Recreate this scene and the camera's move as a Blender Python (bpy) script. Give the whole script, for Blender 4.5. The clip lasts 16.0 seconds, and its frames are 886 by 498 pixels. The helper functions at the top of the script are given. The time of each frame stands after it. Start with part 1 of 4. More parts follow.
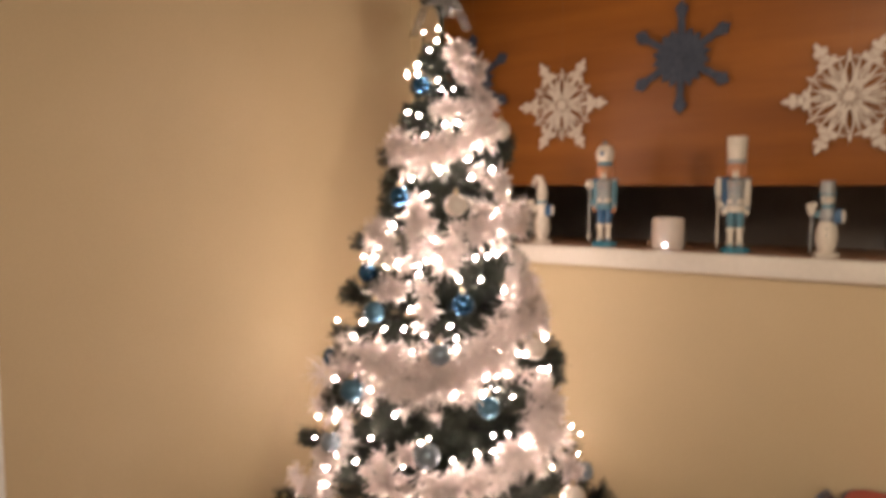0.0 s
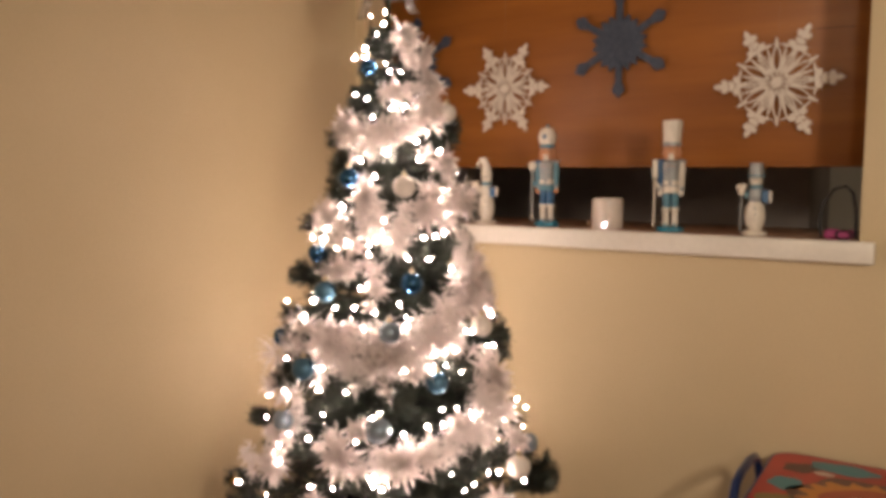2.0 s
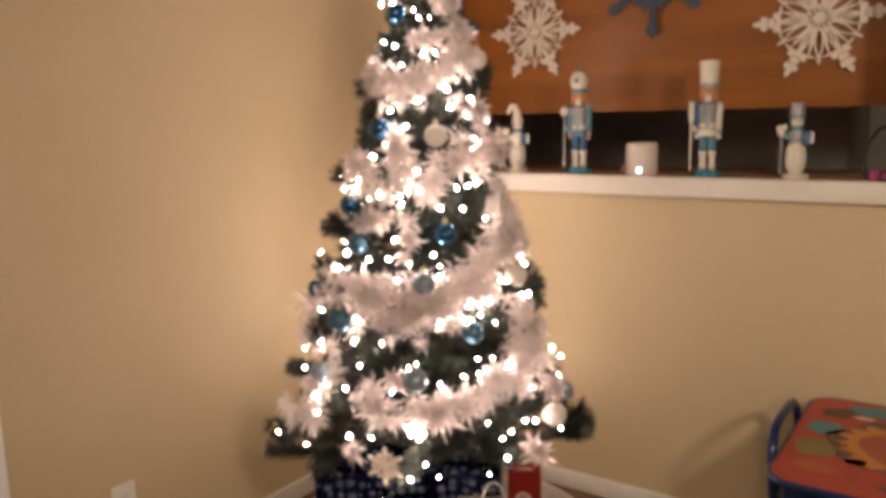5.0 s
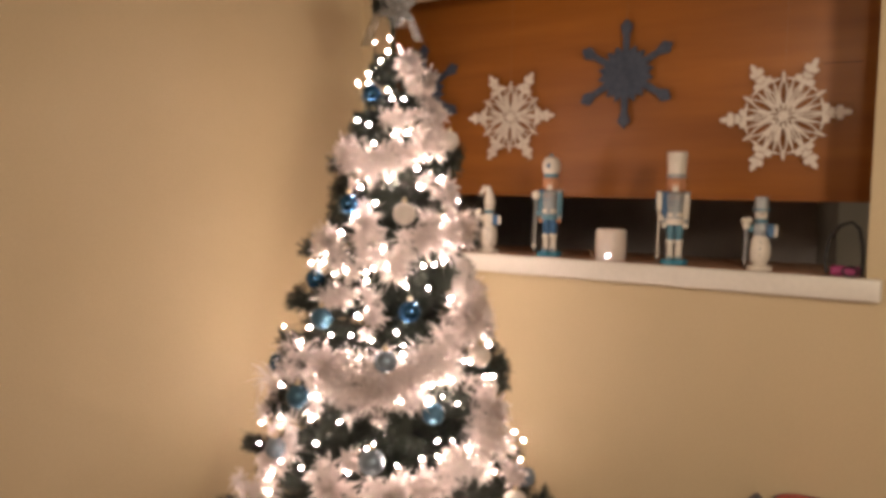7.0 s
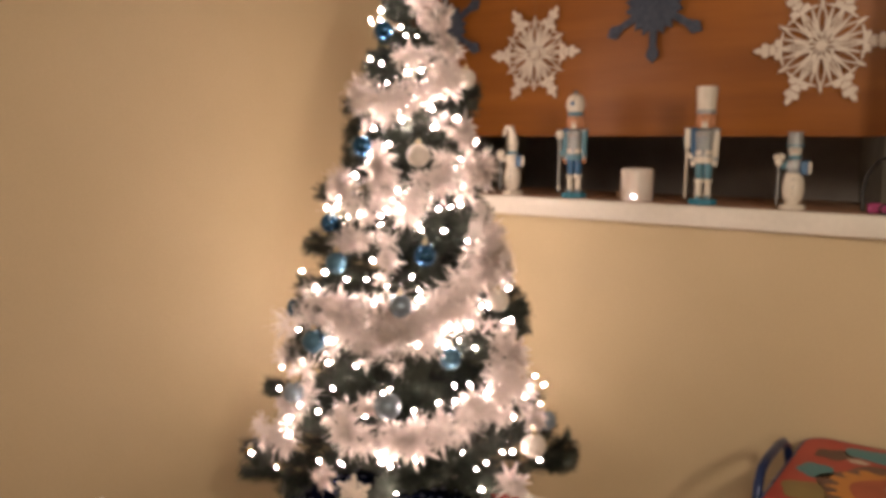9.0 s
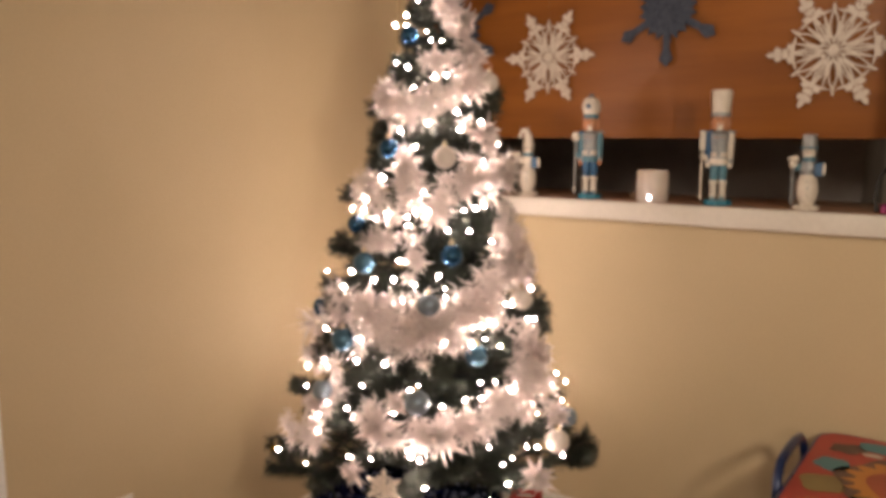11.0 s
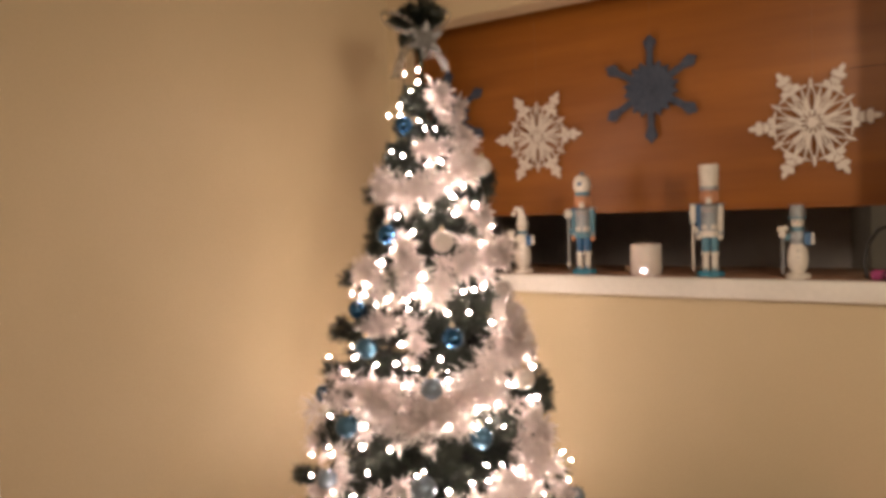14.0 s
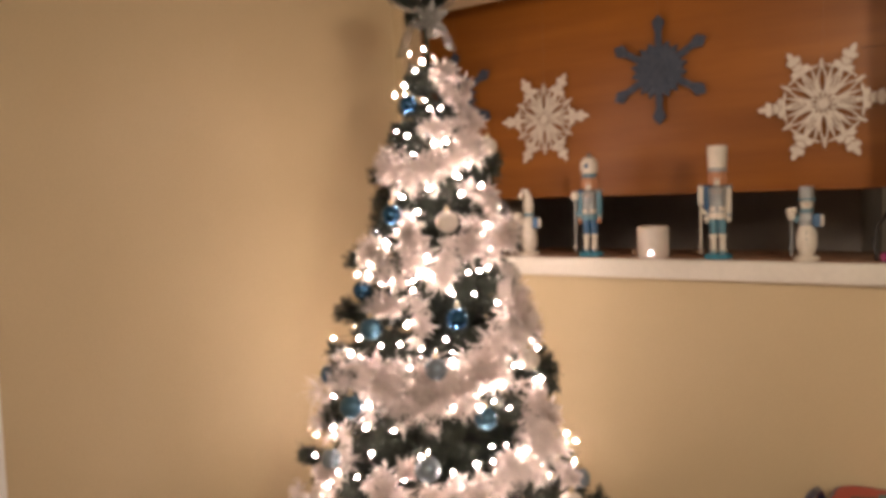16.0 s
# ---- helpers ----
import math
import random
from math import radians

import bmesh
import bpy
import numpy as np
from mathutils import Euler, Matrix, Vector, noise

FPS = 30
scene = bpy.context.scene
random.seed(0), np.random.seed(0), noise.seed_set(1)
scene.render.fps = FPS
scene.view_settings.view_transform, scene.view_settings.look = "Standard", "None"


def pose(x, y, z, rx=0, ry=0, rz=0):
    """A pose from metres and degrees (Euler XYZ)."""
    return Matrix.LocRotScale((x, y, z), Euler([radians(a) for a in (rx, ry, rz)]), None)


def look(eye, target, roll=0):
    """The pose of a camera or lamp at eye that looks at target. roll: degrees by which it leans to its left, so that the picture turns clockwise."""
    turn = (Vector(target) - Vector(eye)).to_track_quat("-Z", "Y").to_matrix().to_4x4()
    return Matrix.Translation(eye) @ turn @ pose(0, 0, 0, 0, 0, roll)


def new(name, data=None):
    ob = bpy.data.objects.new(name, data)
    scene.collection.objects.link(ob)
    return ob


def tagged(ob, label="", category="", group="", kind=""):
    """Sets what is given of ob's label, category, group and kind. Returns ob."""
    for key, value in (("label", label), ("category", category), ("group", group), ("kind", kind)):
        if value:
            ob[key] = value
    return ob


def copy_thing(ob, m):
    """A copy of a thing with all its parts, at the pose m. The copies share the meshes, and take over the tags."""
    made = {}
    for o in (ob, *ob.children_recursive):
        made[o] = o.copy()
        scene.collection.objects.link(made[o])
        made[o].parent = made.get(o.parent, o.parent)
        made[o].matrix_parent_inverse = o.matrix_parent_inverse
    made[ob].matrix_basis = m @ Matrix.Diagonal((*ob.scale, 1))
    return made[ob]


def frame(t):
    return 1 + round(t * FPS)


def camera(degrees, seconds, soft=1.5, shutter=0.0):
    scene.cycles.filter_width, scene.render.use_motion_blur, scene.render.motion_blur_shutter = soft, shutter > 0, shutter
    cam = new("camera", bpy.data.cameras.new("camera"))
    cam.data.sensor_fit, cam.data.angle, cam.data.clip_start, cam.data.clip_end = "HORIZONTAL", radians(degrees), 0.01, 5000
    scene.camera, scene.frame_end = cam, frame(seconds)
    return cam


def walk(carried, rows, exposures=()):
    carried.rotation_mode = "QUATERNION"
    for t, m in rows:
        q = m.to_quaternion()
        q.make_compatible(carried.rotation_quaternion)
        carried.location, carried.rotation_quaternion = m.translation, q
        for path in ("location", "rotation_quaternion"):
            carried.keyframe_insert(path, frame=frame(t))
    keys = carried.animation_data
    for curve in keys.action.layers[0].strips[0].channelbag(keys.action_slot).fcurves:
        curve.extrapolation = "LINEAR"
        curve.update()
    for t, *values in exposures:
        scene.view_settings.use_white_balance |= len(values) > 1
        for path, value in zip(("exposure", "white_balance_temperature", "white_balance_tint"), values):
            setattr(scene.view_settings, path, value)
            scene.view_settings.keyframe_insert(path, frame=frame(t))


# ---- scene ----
cam = camera(58.7, 16.0, soft=4.2, shutter=0.5)
PATH = [
    (0, (1.945, -2.348, 1.301), (0.733, -0.765, 1.134), -0.2),
    (0.5, (1.956, -2.397, 1.31), (0.831, -0.744, 1.245), 2.9),
    (1, (1.973, -2.395, 1.304), (0.892, -0.714, 1.218), 2.8),
    (1.5, (1.97, -2.39, 1.283), (0.859, -0.74, 1.081), 1.0),
    (2, (1.959, -2.401, 1.3), (0.872, -0.736, 1.088), -0.2),
    (2.5, (1.948, -2.388, 1.28), (0.907, -0.726, 0.885), 0.1),
    (3, (1.953, -2.37, 1.257), (0.866, -0.77, 0.751), -0.5),
    (3.5, (1.96, -2.371, 1.262), (0.847, -0.784, 0.77), -1.2),
    (4, (1.96, -2.381, 1.274), (0.806, -0.814, 0.811), -1.3),
    (4.5, (1.962, -2.386, 1.269), (0.787, -0.832, 0.818), -0.9),
    (5, (1.934, -2.395, 1.301), (0.8, -0.784, 0.961), -1.5),
    (7.5, (1.976, -2.344, 1.306), (0.872, -0.683, 1.161), 1.1),
    (8, (1.986, -2.3, 1.303), (0.823, -0.683, 1.119), 0.7),
    (8.5, (1.986, -2.275, 1.299), (0.796, -0.686, 1.06), 1.6),
    (9, (1.984, -2.297, 1.296), (0.806, -0.706, 1.008), -0.0),
    (11.5, (1.942, -2.392, 1.308), (0.781, -0.788, 1.024), -0.1),
    (12, (1.953, -2.402, 1.315), (0.801, -0.787, 1.062), -1.0),
    (12.5, (1.946, -2.413, 1.319), (0.815, -0.778, 1.102), -1.2),
    (13, (1.954, -2.414, 1.313), (0.829, -0.77, 1.125), -0.7),
    (13.5, (1.948, -2.409, 1.313), (0.824, -0.766, 1.116), -0.5),
    (14, (1.948, -2.41, 1.331), (0.788, -0.783, 1.227), -2.1),
    (14.5, (1.942, -2.408, 1.323), (0.756, -0.801, 1.225), -1.9),
    (15, (1.941, -2.397, 1.318), (0.764, -0.79, 1.147), -1.8),
    (15.5, (1.943, -2.402, 1.327), (0.788, -0.772, 1.243), -1.8),
    (16, (1.948, -2.397, 1.312), (0.772, -0.785, 1.177), -2.0),
]
walk(cam, [(t, look(eye, target, roll)) for t, eye, target, roll in PATH], [(0, 0.58), (16, 0.58)])

# ---- light ----
world = bpy.data.worlds.new("night")
scene.world = world
world.use_nodes = True
world.node_tree.nodes["Background"].inputs[0].default_value = (0.25, 0.3, 0.45, 1)
world.node_tree.nodes["Background"].inputs[1].default_value = 0.02


def lamp(name, kind, place, watts, colour, size, target=None):
    data = bpy.data.lights.new(name, kind)
    data.energy, data.color = watts, colour
    if kind == "AREA":
        data.shape, data.size = "DISK", size
    else:
        data.shadow_soft_size = size
    ob = new(name, data)
    ob.matrix_basis = look(place, target) if target else Matrix.Translation(place)
    return ob


# unseen key behind the camera, placed from shadows, aimed to spare the west wall
lamp("unseen_key_light", "AREA", (2.85, -2.10, 1.74), 15, (1.0, 0.83, 0.655), 0.24, (1.70, 0.0, 0.85))
# weaker fill light added far back in the room, behind the camera
lamp("unseen_fill_light", "POINT", (2.75, -4.70, 1.90), 40, (1.0, 0.83, 0.655), 0.16)


# ---- materials ----
def mat(name, colour, rough=0.6, metal=0.0, second=None, scale=8.0, stretch=(1, 1, 1), bump=0.0, fine=120.0, per_piece=0.0, detail=4.0, **more):
    """A node material: colour varied by coarse and fine noise, with relief and uneven gloss."""
    m = bpy.data.materials.new(name)
    m.use_nodes = True
    nt = m.node_tree
    b = nt.nodes["Principled BSDF"]
    b.inputs["Roughness"].default_value, b.inputs["Metallic"].default_value = rough, metal
    for key, value in more.items():
        b.inputs[key.replace("_", " ")].default_value = value
    co = nt.nodes.new("ShaderNodeTexCoord")
    mp = nt.nodes.new("ShaderNodeMapping")
    mp.inputs["Scale"].default_value = stretch
    nt.links.new(co.outputs["Object"], mp.inputs["Vector"])
    n1, n2 = nt.nodes.new("ShaderNodeTexNoise"), nt.nodes.new("ShaderNodeTexNoise")
    n1.inputs["Scale"].default_value, n2.inputs["Scale"].default_value = scale, fine
    n1.inputs["Detail"].default_value = n2.inputs["Detail"].default_value = detail
    for n in (n1, n2):
        nt.links.new(mp.outputs["Vector"], n.inputs["Vector"])
    second = second or tuple(c * 0.82 for c in colour)
    mix = nt.nodes.new("ShaderNodeMix")
    mix.data_type = "RGBA"
    mix.inputs["A"].default_value, mix.inputs["B"].default_value = (*colour, 1), (*second, 1)
    ramp = nt.nodes.new("ShaderNodeMapRange")
    ramp.inputs["From Min"].default_value, ramp.inputs["From Max"].default_value = 0.3, 0.7
    nt.links.new(n1.outputs["Fac"], ramp.inputs["Value"])
    nt.links.new(ramp.outputs["Result"], mix.inputs["Factor"])
    out = mix.outputs["Result"]
    hsv = nt.nodes.new("ShaderNodeHueSaturation")
    val = nt.nodes.new("ShaderNodeMapRange")
    val.inputs["To Min"].default_value, val.inputs["To Max"].default_value = 0.9, 1.1
    nt.links.new(n2.outputs["Fac"], val.inputs["Value"])
    if per_piece:
        info, piece, both = nt.nodes.new("ShaderNodeObjectInfo"), nt.nodes.new("ShaderNodeMapRange"), nt.nodes.new("ShaderNodeMath")
        piece.inputs["To Min"].default_value, piece.inputs["To Max"].default_value = 1 - per_piece, 1 + per_piece
        both.operation = "MULTIPLY"
        nt.links.new(info.outputs["Random"], piece.inputs["Value"])
        nt.links.new(piece.outputs["Result"], both.inputs[0])
        nt.links.new(val.outputs["Result"], both.inputs[1])
        nt.links.new(both.outputs[0], hsv.inputs["Value"])
    else:
        nt.links.new(val.outputs["Result"], hsv.inputs["Value"])
    nt.links.new(out, hsv.inputs["Color"])
    nt.links.new(hsv.outputs["Color"], b.inputs["Base Color"])
    rr = nt.nodes.new("ShaderNodeMapRange")
    rr.inputs["To Min"].default_value, rr.inputs["To Max"].default_value = max(0.02, rough - 0.08), min(1, rough + 0.08)
    nt.links.new(n1.outputs["Fac"], rr.inputs["Value"])
    nt.links.new(rr.outputs["Result"], b.inputs["Roughness"])
    if bump:
        bp = nt.nodes.new("ShaderNodeBump")
        bp.inputs["Strength"].default_value, bp.inputs["Distance"].default_value = bump, 0.002
        nt.links.new(n2.outputs["Fac"], bp.inputs["Height"])
        nt.links.new(bp.outputs["Normal"], b.inputs["Normal"])
    return m


def let_through(m, share):
    """Thin stuff: part of the light that falls on it passes to the other side."""
    nt = m.node_tree
    b, out = nt.nodes["Principled BSDF"], nt.nodes["Material Output"]
    tr, mix = nt.nodes.new("ShaderNodeBsdfTranslucent"), nt.nodes.new("ShaderNodeMixShader")
    nt.links.new(b.inputs["Base Color"].links[0].from_socket, tr.inputs["Color"])
    mix.inputs[0].default_value = share
    nt.links.new(b.outputs[0], mix.inputs[1])
    nt.links.new(tr.outputs[0], mix.inputs[2])
    nt.links.new(mix.outputs[0], out.inputs["Surface"])
    return m


def glow(name, colour, strength):
    m = bpy.data.materials.new(name)
    m.use_nodes = True
    b = m.node_tree.nodes["Principled BSDF"]
    b.inputs["Base Color"].default_value = (0.8, 0.75, 0.65, 1)
    b.inputs["Emission Color"].default_value, b.inputs["Emission Strength"].default_value = (*colour, 1), strength
    return m


def wood(name, dark, light, rough, grain, along=0, per_piece=0.0, bump=0.15):
    """Long grain along one axis: stretched noise drives two browns, with darker fibres."""
    s = [14.0, 14.0, 14.0]
    s[along] = 1.0
    m = mat(name, light, rough, 0.0, dark, grain, tuple(s), bump, grain * 14, per_piece, 6.0)
    return m


PAINT = mat("tan_wall_paint", (0.566, 0.456, 0.288), 0.55, second=(0.526, 0.421, 0.260), scale=1.6, bump=0.18, fine=160)
TRIM = mat("white_trim_paint", (0.78, 0.74, 0.68), 0.35, second=(0.70, 0.66, 0.60), scale=5, bump=0.05, fine=60)
DOORWHITE = mat("white_door_paint", (0.88, 0.87, 0.85), 0.4, second=(0.83, 0.82, 0.80), scale=3, bump=0.05)
CEIL = mat("ceiling_paint", (0.45, 0.42, 0.37), 0.8, scale=3, bump=0.4, fine=90)
PLANK = wood("brown_floor_laminate", (0.060, 0.025, 0.010), (0.155, 0.070, 0.029), 0.33, 1.1, 0, 0.22)
GROUT = mat("dark_joint", (0.03, 0.016, 0.009), 0.8)
VENEER = wood("orange_stained_veneer", (0.215, 0.066, 0.009), (0.365, 0.125, 0.018), 0.42, 0.75, 0)
LEDGE = mat("brown_laminate", (0.40, 0.24, 0.155), 0.3, second=(0.28, 0.16, 0.10), scale=22, bump=0.05)
KITCHEN = mat("grey_kitchen_paint", (0.50, 0.45, 0.36), 0.6, scale=2, bump=0.1)
DARK = mat("grey_block_paint", (0.40, 0.35, 0.33), 0.5, scale=6)
BLACK = mat("black_plastic", (0.014, 0.013, 0.014), 0.4, scale=20)


# ---- mesh helpers ----
def bm_box(x0, x1, y0, y1, z0, z1, bevel=0.0, seg=2, bm=None):
    bm = bm or bmesh.new()
    m = Matrix.Translation(((x0 + x1) / 2, (y0 + y1) / 2, (z0 + z1) / 2)) @ Matrix.Diagonal((x1 - x0, y1 - y0, z1 - z0, 1))
    made = bmesh.ops.create_cube(bm, size=1, matrix=m)["verts"]
    if bevel:
        edges = list({e for v in made for e in v.link_edges})
        bmesh.ops.bevel(bm, geom=edges, offset=bevel, segments=seg, affect="EDGES", profile=0.5)
    return bm


def bm_turned(profile, seg=24, place=(0, 0, 0), bm=None, axis=None):
    """A lathe-turned body from (radius, height) rows about z."""
    bm = bm or bmesh.new()
    m = Matrix.Translation(place) @ (axis.to_matrix().to_4x4() if axis else Matrix())
    rings = []
    for r, z in profile:
        if r < 1e-6:
            rings.append([bm.verts.new(m @ Vector((0, 0, z)))])
        else:
            rings.append([bm.verts.new(m @ Vector((r * math.cos(2 * math.pi * k / seg), r * math.sin(2 * math.pi * k / seg), z))) for k in range(seg)])
    for a, b in zip(rings, rings[1:]):
        for k in range(seg):
            p, q = a[k % len(a)], a[(k + 1) % len(a)]
            s, t = b[(k + 1) % len(b)], b[k % len(b)]
            some = [v for n, v in enumerate((p, q, s, t)) if v not in (p, q, s, t)[:n]]
            if len(some) > 2:
                bm.faces.new(some)
    for ring, turn in ((rings[0], True), (rings[-1], False)):
        if len(ring) > 1:
            bm.faces.new(ring[::-1] if turn else ring)
    return bm


def bm_tube(points, radius, seg=8, bm=None, close=False, end=None):
    """A round tube along points; end: the radius at its far end."""
    bm = bm or bmesh.new()
    pts = [Vector(p) for p in points]
    rings, side = [], None
    for k, p in enumerate(pts):
        a = pts[k - 1] if k or close else p
        b = pts[(k + 1) % len(pts)] if k < len(pts) - 1 or close else p
        d = (b - a).normalized()
        side = (side - d * side.dot(d)).normalized() if side else d.orthogonal().normalized()
        up = d.cross(side)
        r = radius if end is None else radius + (end - radius) * k / (len(pts) - 1)
        rings.append([bm.verts.new(p + r * (math.cos(2 * math.pi * n / seg) * side + math.sin(2 * math.pi * n / seg) * up)) for n in range(seg)])
    for a, b in zip(rings, rings[1:] + ([rings[0]] if close else [])):
        for n in range(seg):
            bm.faces.new((a[n], a[(n + 1) % seg], b[(n + 1) % seg], b[n]))
    if not close:
        bm.faces.new(rings[0][::-1]), bm.faces.new(rings[-1])
    return bm


def bm_plate(outline, z0, z1, bm=None, m=None):
    """A flat plate of the outline (x, y) between two heights, turned by m."""
    bm = bm or bmesh.new()
    m = m or Matrix()
    low = [bm.verts.new(m @ Vector((x, y, z0))) for x, y in outline]
    high = [bm.verts.new(m @ Vector((x, y, z1))) for x, y in outline]
    n = len(outline)
    bm.faces.new(low[::-1]), bm.faces.new(high)
    for k in range(n):
        bm.faces.new((low[k], low[(k + 1) % n], high[(k + 1) % n], high[k]))
    return bm


def mesh_of(bm, name, material, smooth=True):
    me = bpy.data.meshes.new(name)
    bmesh.ops.recalc_face_normals(bm, faces=bm.faces)
    bm.to_mesh(me)
    bm.free()
    for one in material if isinstance(material, (list, tuple)) else (material,):
        me.materials.append(one)
    if smooth:
        me.polygons.foreach_set("use_smooth", [True] * len(me.polygons))
        me.set_sharp_from_angle(angle=radians(38))
    return me


def part(name, bm, material, parent=None, label="", smooth=True):
    ob = new(name, mesh_of(bm, name, material, smooth))
    ob.parent = parent
    if label:
        ob["label"] = label
    return ob


def thing(name, label, category, place=(0, 0, 0), turn=0.0, group="", kind=""):
    ob = new(name)
    ob.empty_display_size = 0.05
    ob.matrix_basis = pose(*place, 0, 0, turn)
    return tagged(ob, label, category, group, kind)


def setting(name, bm, material, label, category):
    return tagged(part(name, bm, material), label, category, "", "structure")


# ---- the room ----
CEILING, BACK, EAST = 2.44, -5.2, 4.4
FLOOR = -0.026
SILL_LOW, HEAD, POST_A, POST_B = 1.03, 2.018, 1.742, 1.85

bm = bm_box(0.0, POST_B, 0, 0.12, FLOOR, SILL_LOW)
bm_box(0.0, 0.04, 0, 0.12, SILL_LOW, HEAD, bm=bm)
bm_box(POST_A, POST_B, 0, 0.12, SILL_LOW, HEAD, bm=bm)
bm_box(0.0, EAST, 0, 0.12, HEAD, CEILING, bm=bm)
bm_box(2.75, EAST, 0, 0.12, FLOOR, HEAD, bm=bm)
setting("wall_north", bm, PAINT, "tan painted half wall with a wide pass-through to the kitchen", "wall")
bm = bm_box(-0.12, 0, -1.623, 0.12, FLOOR, CEILING)
bm_box(-0.12, 0, -2.45, -1.623, 2.05, CEILING, bm=bm)
bm_box(-0.12, 0, BACK, -2.45, 0, CEILING, bm=bm)
setting("wall_west", bm, PAINT, "tan painted wall beside the tree", "wall")
setting("wall_south", bm_box(-0.12, EAST, BACK - 0.12, BACK, FLOOR, CEILING), PAINT, "tan painted wall behind", "wall")
setting("wall_east", bm_box(EAST, EAST + 0.12, BACK, 0.12, FLOOR, CEILING), PAINT, "tan painted side wall", "wall")
setting("ceiling", bm_box(-1.3, EAST + 0.12, BACK - 0.12, 2.9, CEILING, CEILING + 0.1), CEIL, "off-white textured ceiling", "ceiling")
floor = setting("floor", bm_box(-1.3, EAST + 0.12, BACK - 0.12, 2.9, FLOOR - 0.06, FLOOR - 0.004), GROUT, "dark brown wood laminate floor", "floor")

for name, bm in (
    ("baseboard_west", bm_box(0, 0.013, -1.539, -0.013, FLOOR, FLOOR + 0.066, 0.004)),
    ("baseboard_north", bm_box(0, POST_B, -0.013, 0, FLOOR, FLOOR + 0.066, 0.004)),
    ("baseboard_south", bm_box(0, EAST, BACK, BACK + 0.013, FLOOR, FLOOR + 0.066, 0.004)),
    ("baseboard_east", bm_box(EAST - 0.013, EAST, BACK, -0.013, FLOOR, FLOOR + 0.066, 0.004)),
):
    setting(name, bm, TRIM, "white painted wooden baseboard", "baseboard")

# the white sill with its rounded nose, ledge of brown laminate behind it
bm = bm_box(0.0, 1.782, -0.034, -0.001, SILL_LOW, 1.091, 0.006, 3)
sill = setting("window_sill", bm, TRIM, "white painted wooden sill of the pass-through", "sill")
bm = bm_box(0.042, POST_A - 0.002, 0.0, 0.40, SILL_LOW + 0.002, 1.090, 0.004)
setting("ledge", bm, LEDGE, "brown laminate ledge behind the white sill", "ledge")

# the door at the side, white casing and slab
door = setting("door_1", bm_box(-0.05, -0.012, -2.44, -1.636, FLOOR + 0.01, 2.04, 0.003), DOORWHITE, "white painted door in a white casing", "door")
bm = bm_box(-0.004, 0.02, -1.630, -1.539, FLOOR, 2.12, 0.005)
bm_box(-0.004, 0.02, -2.51, -2.442, FLOOR, 2.12, 0.005, 2, bm)
bm_box(-0.004, 0.02, -2.442, -1.630, 2.045, 2.12, 0.005, 2, bm)
part("casing", bm, DOORWHITE, door)
for z0, z1 in ((0.2, 0.95), (1.1, 1.85)):
    for y0, y1 in ((-2.34, -2.07), (-1.97, -1.70)):
        part("panel", bm_box(-0.014, -0.006, y0, y1, z0, z1, 0.006), DOORWHITE, door)
part("knob", bm_turned([(0.0, 0), (0.012, 0), (0.01, 0.03), (0.027, 0.04), (0.03, 0.055), (0.02, 0.068), (0, 0.07)], 20, (-0.012, -2.38, 0.96), axis=Vector((1, 0, 0)).to_track_quat("Z", "Y")), mat("brass", (0.6, 0.42, 0.18), 0.3, 1.0), door, "brass knob")

# ---- the kitchen beyond the opening ----
setting("wall_kitchen", bm_box(-1.3, EAST + 0.12, 2.8, 2.9, FLOOR, CEILING), KITCHEN, "grey wall of the unlit kitchen", "wall")
setting("wall_kitchen_west", bm_box(-1.3, -1.2, 0.12, 2.8, FLOOR, CEILING), KITCHEN, "grey side wall of the unlit kitchen", "wall")
setting("wall_kitchen_east", bm_box(EAST, EAST + 0.12, 0.12, 2.8, FLOOR, CEILING), KITCHEN, "grey side wall of the unlit kitchen", "wall")
setting("wall_kitchen_south", bm_box(-1.2, -0.12, 0.02, 0.12, FLOOR, CEILING), KITCHEN, "short grey wall of the unlit kitchen", "wall")
cabinet = thing("wall_cabinet", "orange-brown stained wooden hanging cabinet back, above the ledge", "cabinet", (0.4, 0.30, 1.29))
part("back_panel", bm_box(-1.5, 1.52, 0, 0.016, 0, 1.15, 0.0015), VENEER, cabinet)
part("split", bm_box(1.165, 1.275, -0.0006, 0.001, 0.420, 0.4225), GROUT, cabinet, "thin dark split in the veneer")
part("body", bm_box(-1.49, 1.52, 0.017, 0.33, 0.004, 1.15), VENEER, cabinet)
# block added for the dark part of the unlit kitchen, shaped like a refrigerator
refrigerator = thing("refrigerator", "dull grey refrigerator-shaped block added for the dark part of the kitchen", "refrigerator", (0.3, 2.45, FLOOR))
part("body", bm_box(-0.9, 1.02, -0.33, 0.34, 0.02, 1.72, 0.015), DARK, refrigerator)
part("door", bm_box(-0.9, 1.02, -0.39, -0.335, 0.05, 1.72, 0.012), DARK, refrigerator)

# ---- the tree ----
AXIS = (0.60, -0.594)


def spread(z):
    """The tree's radius at a height."""
    u = max(0.0, 1.85 - z)
    return 0.04 + 0.20 * u + 0.065 * u * u


def on_tree(angle, z, lift=0.0):
    r = 0.92 * spread(z) + lift
    return Vector((r * math.cos(radians(angle)), r * math.sin(radians(angle)), z))


NEEDLE = mat("dark_green_pvc_needles", (0.046, 0.055, 0.042), 0.55, second=(0.024, 0.031, 0.024), scale=30)
BARK = mat("green_wrapped_stem", (0.03, 0.035, 0.018), 0.8)
STAND = mat("dark_green_steel", (0.02, 0.04, 0.025), 0.4, 0.6)
rng = random.Random(5)


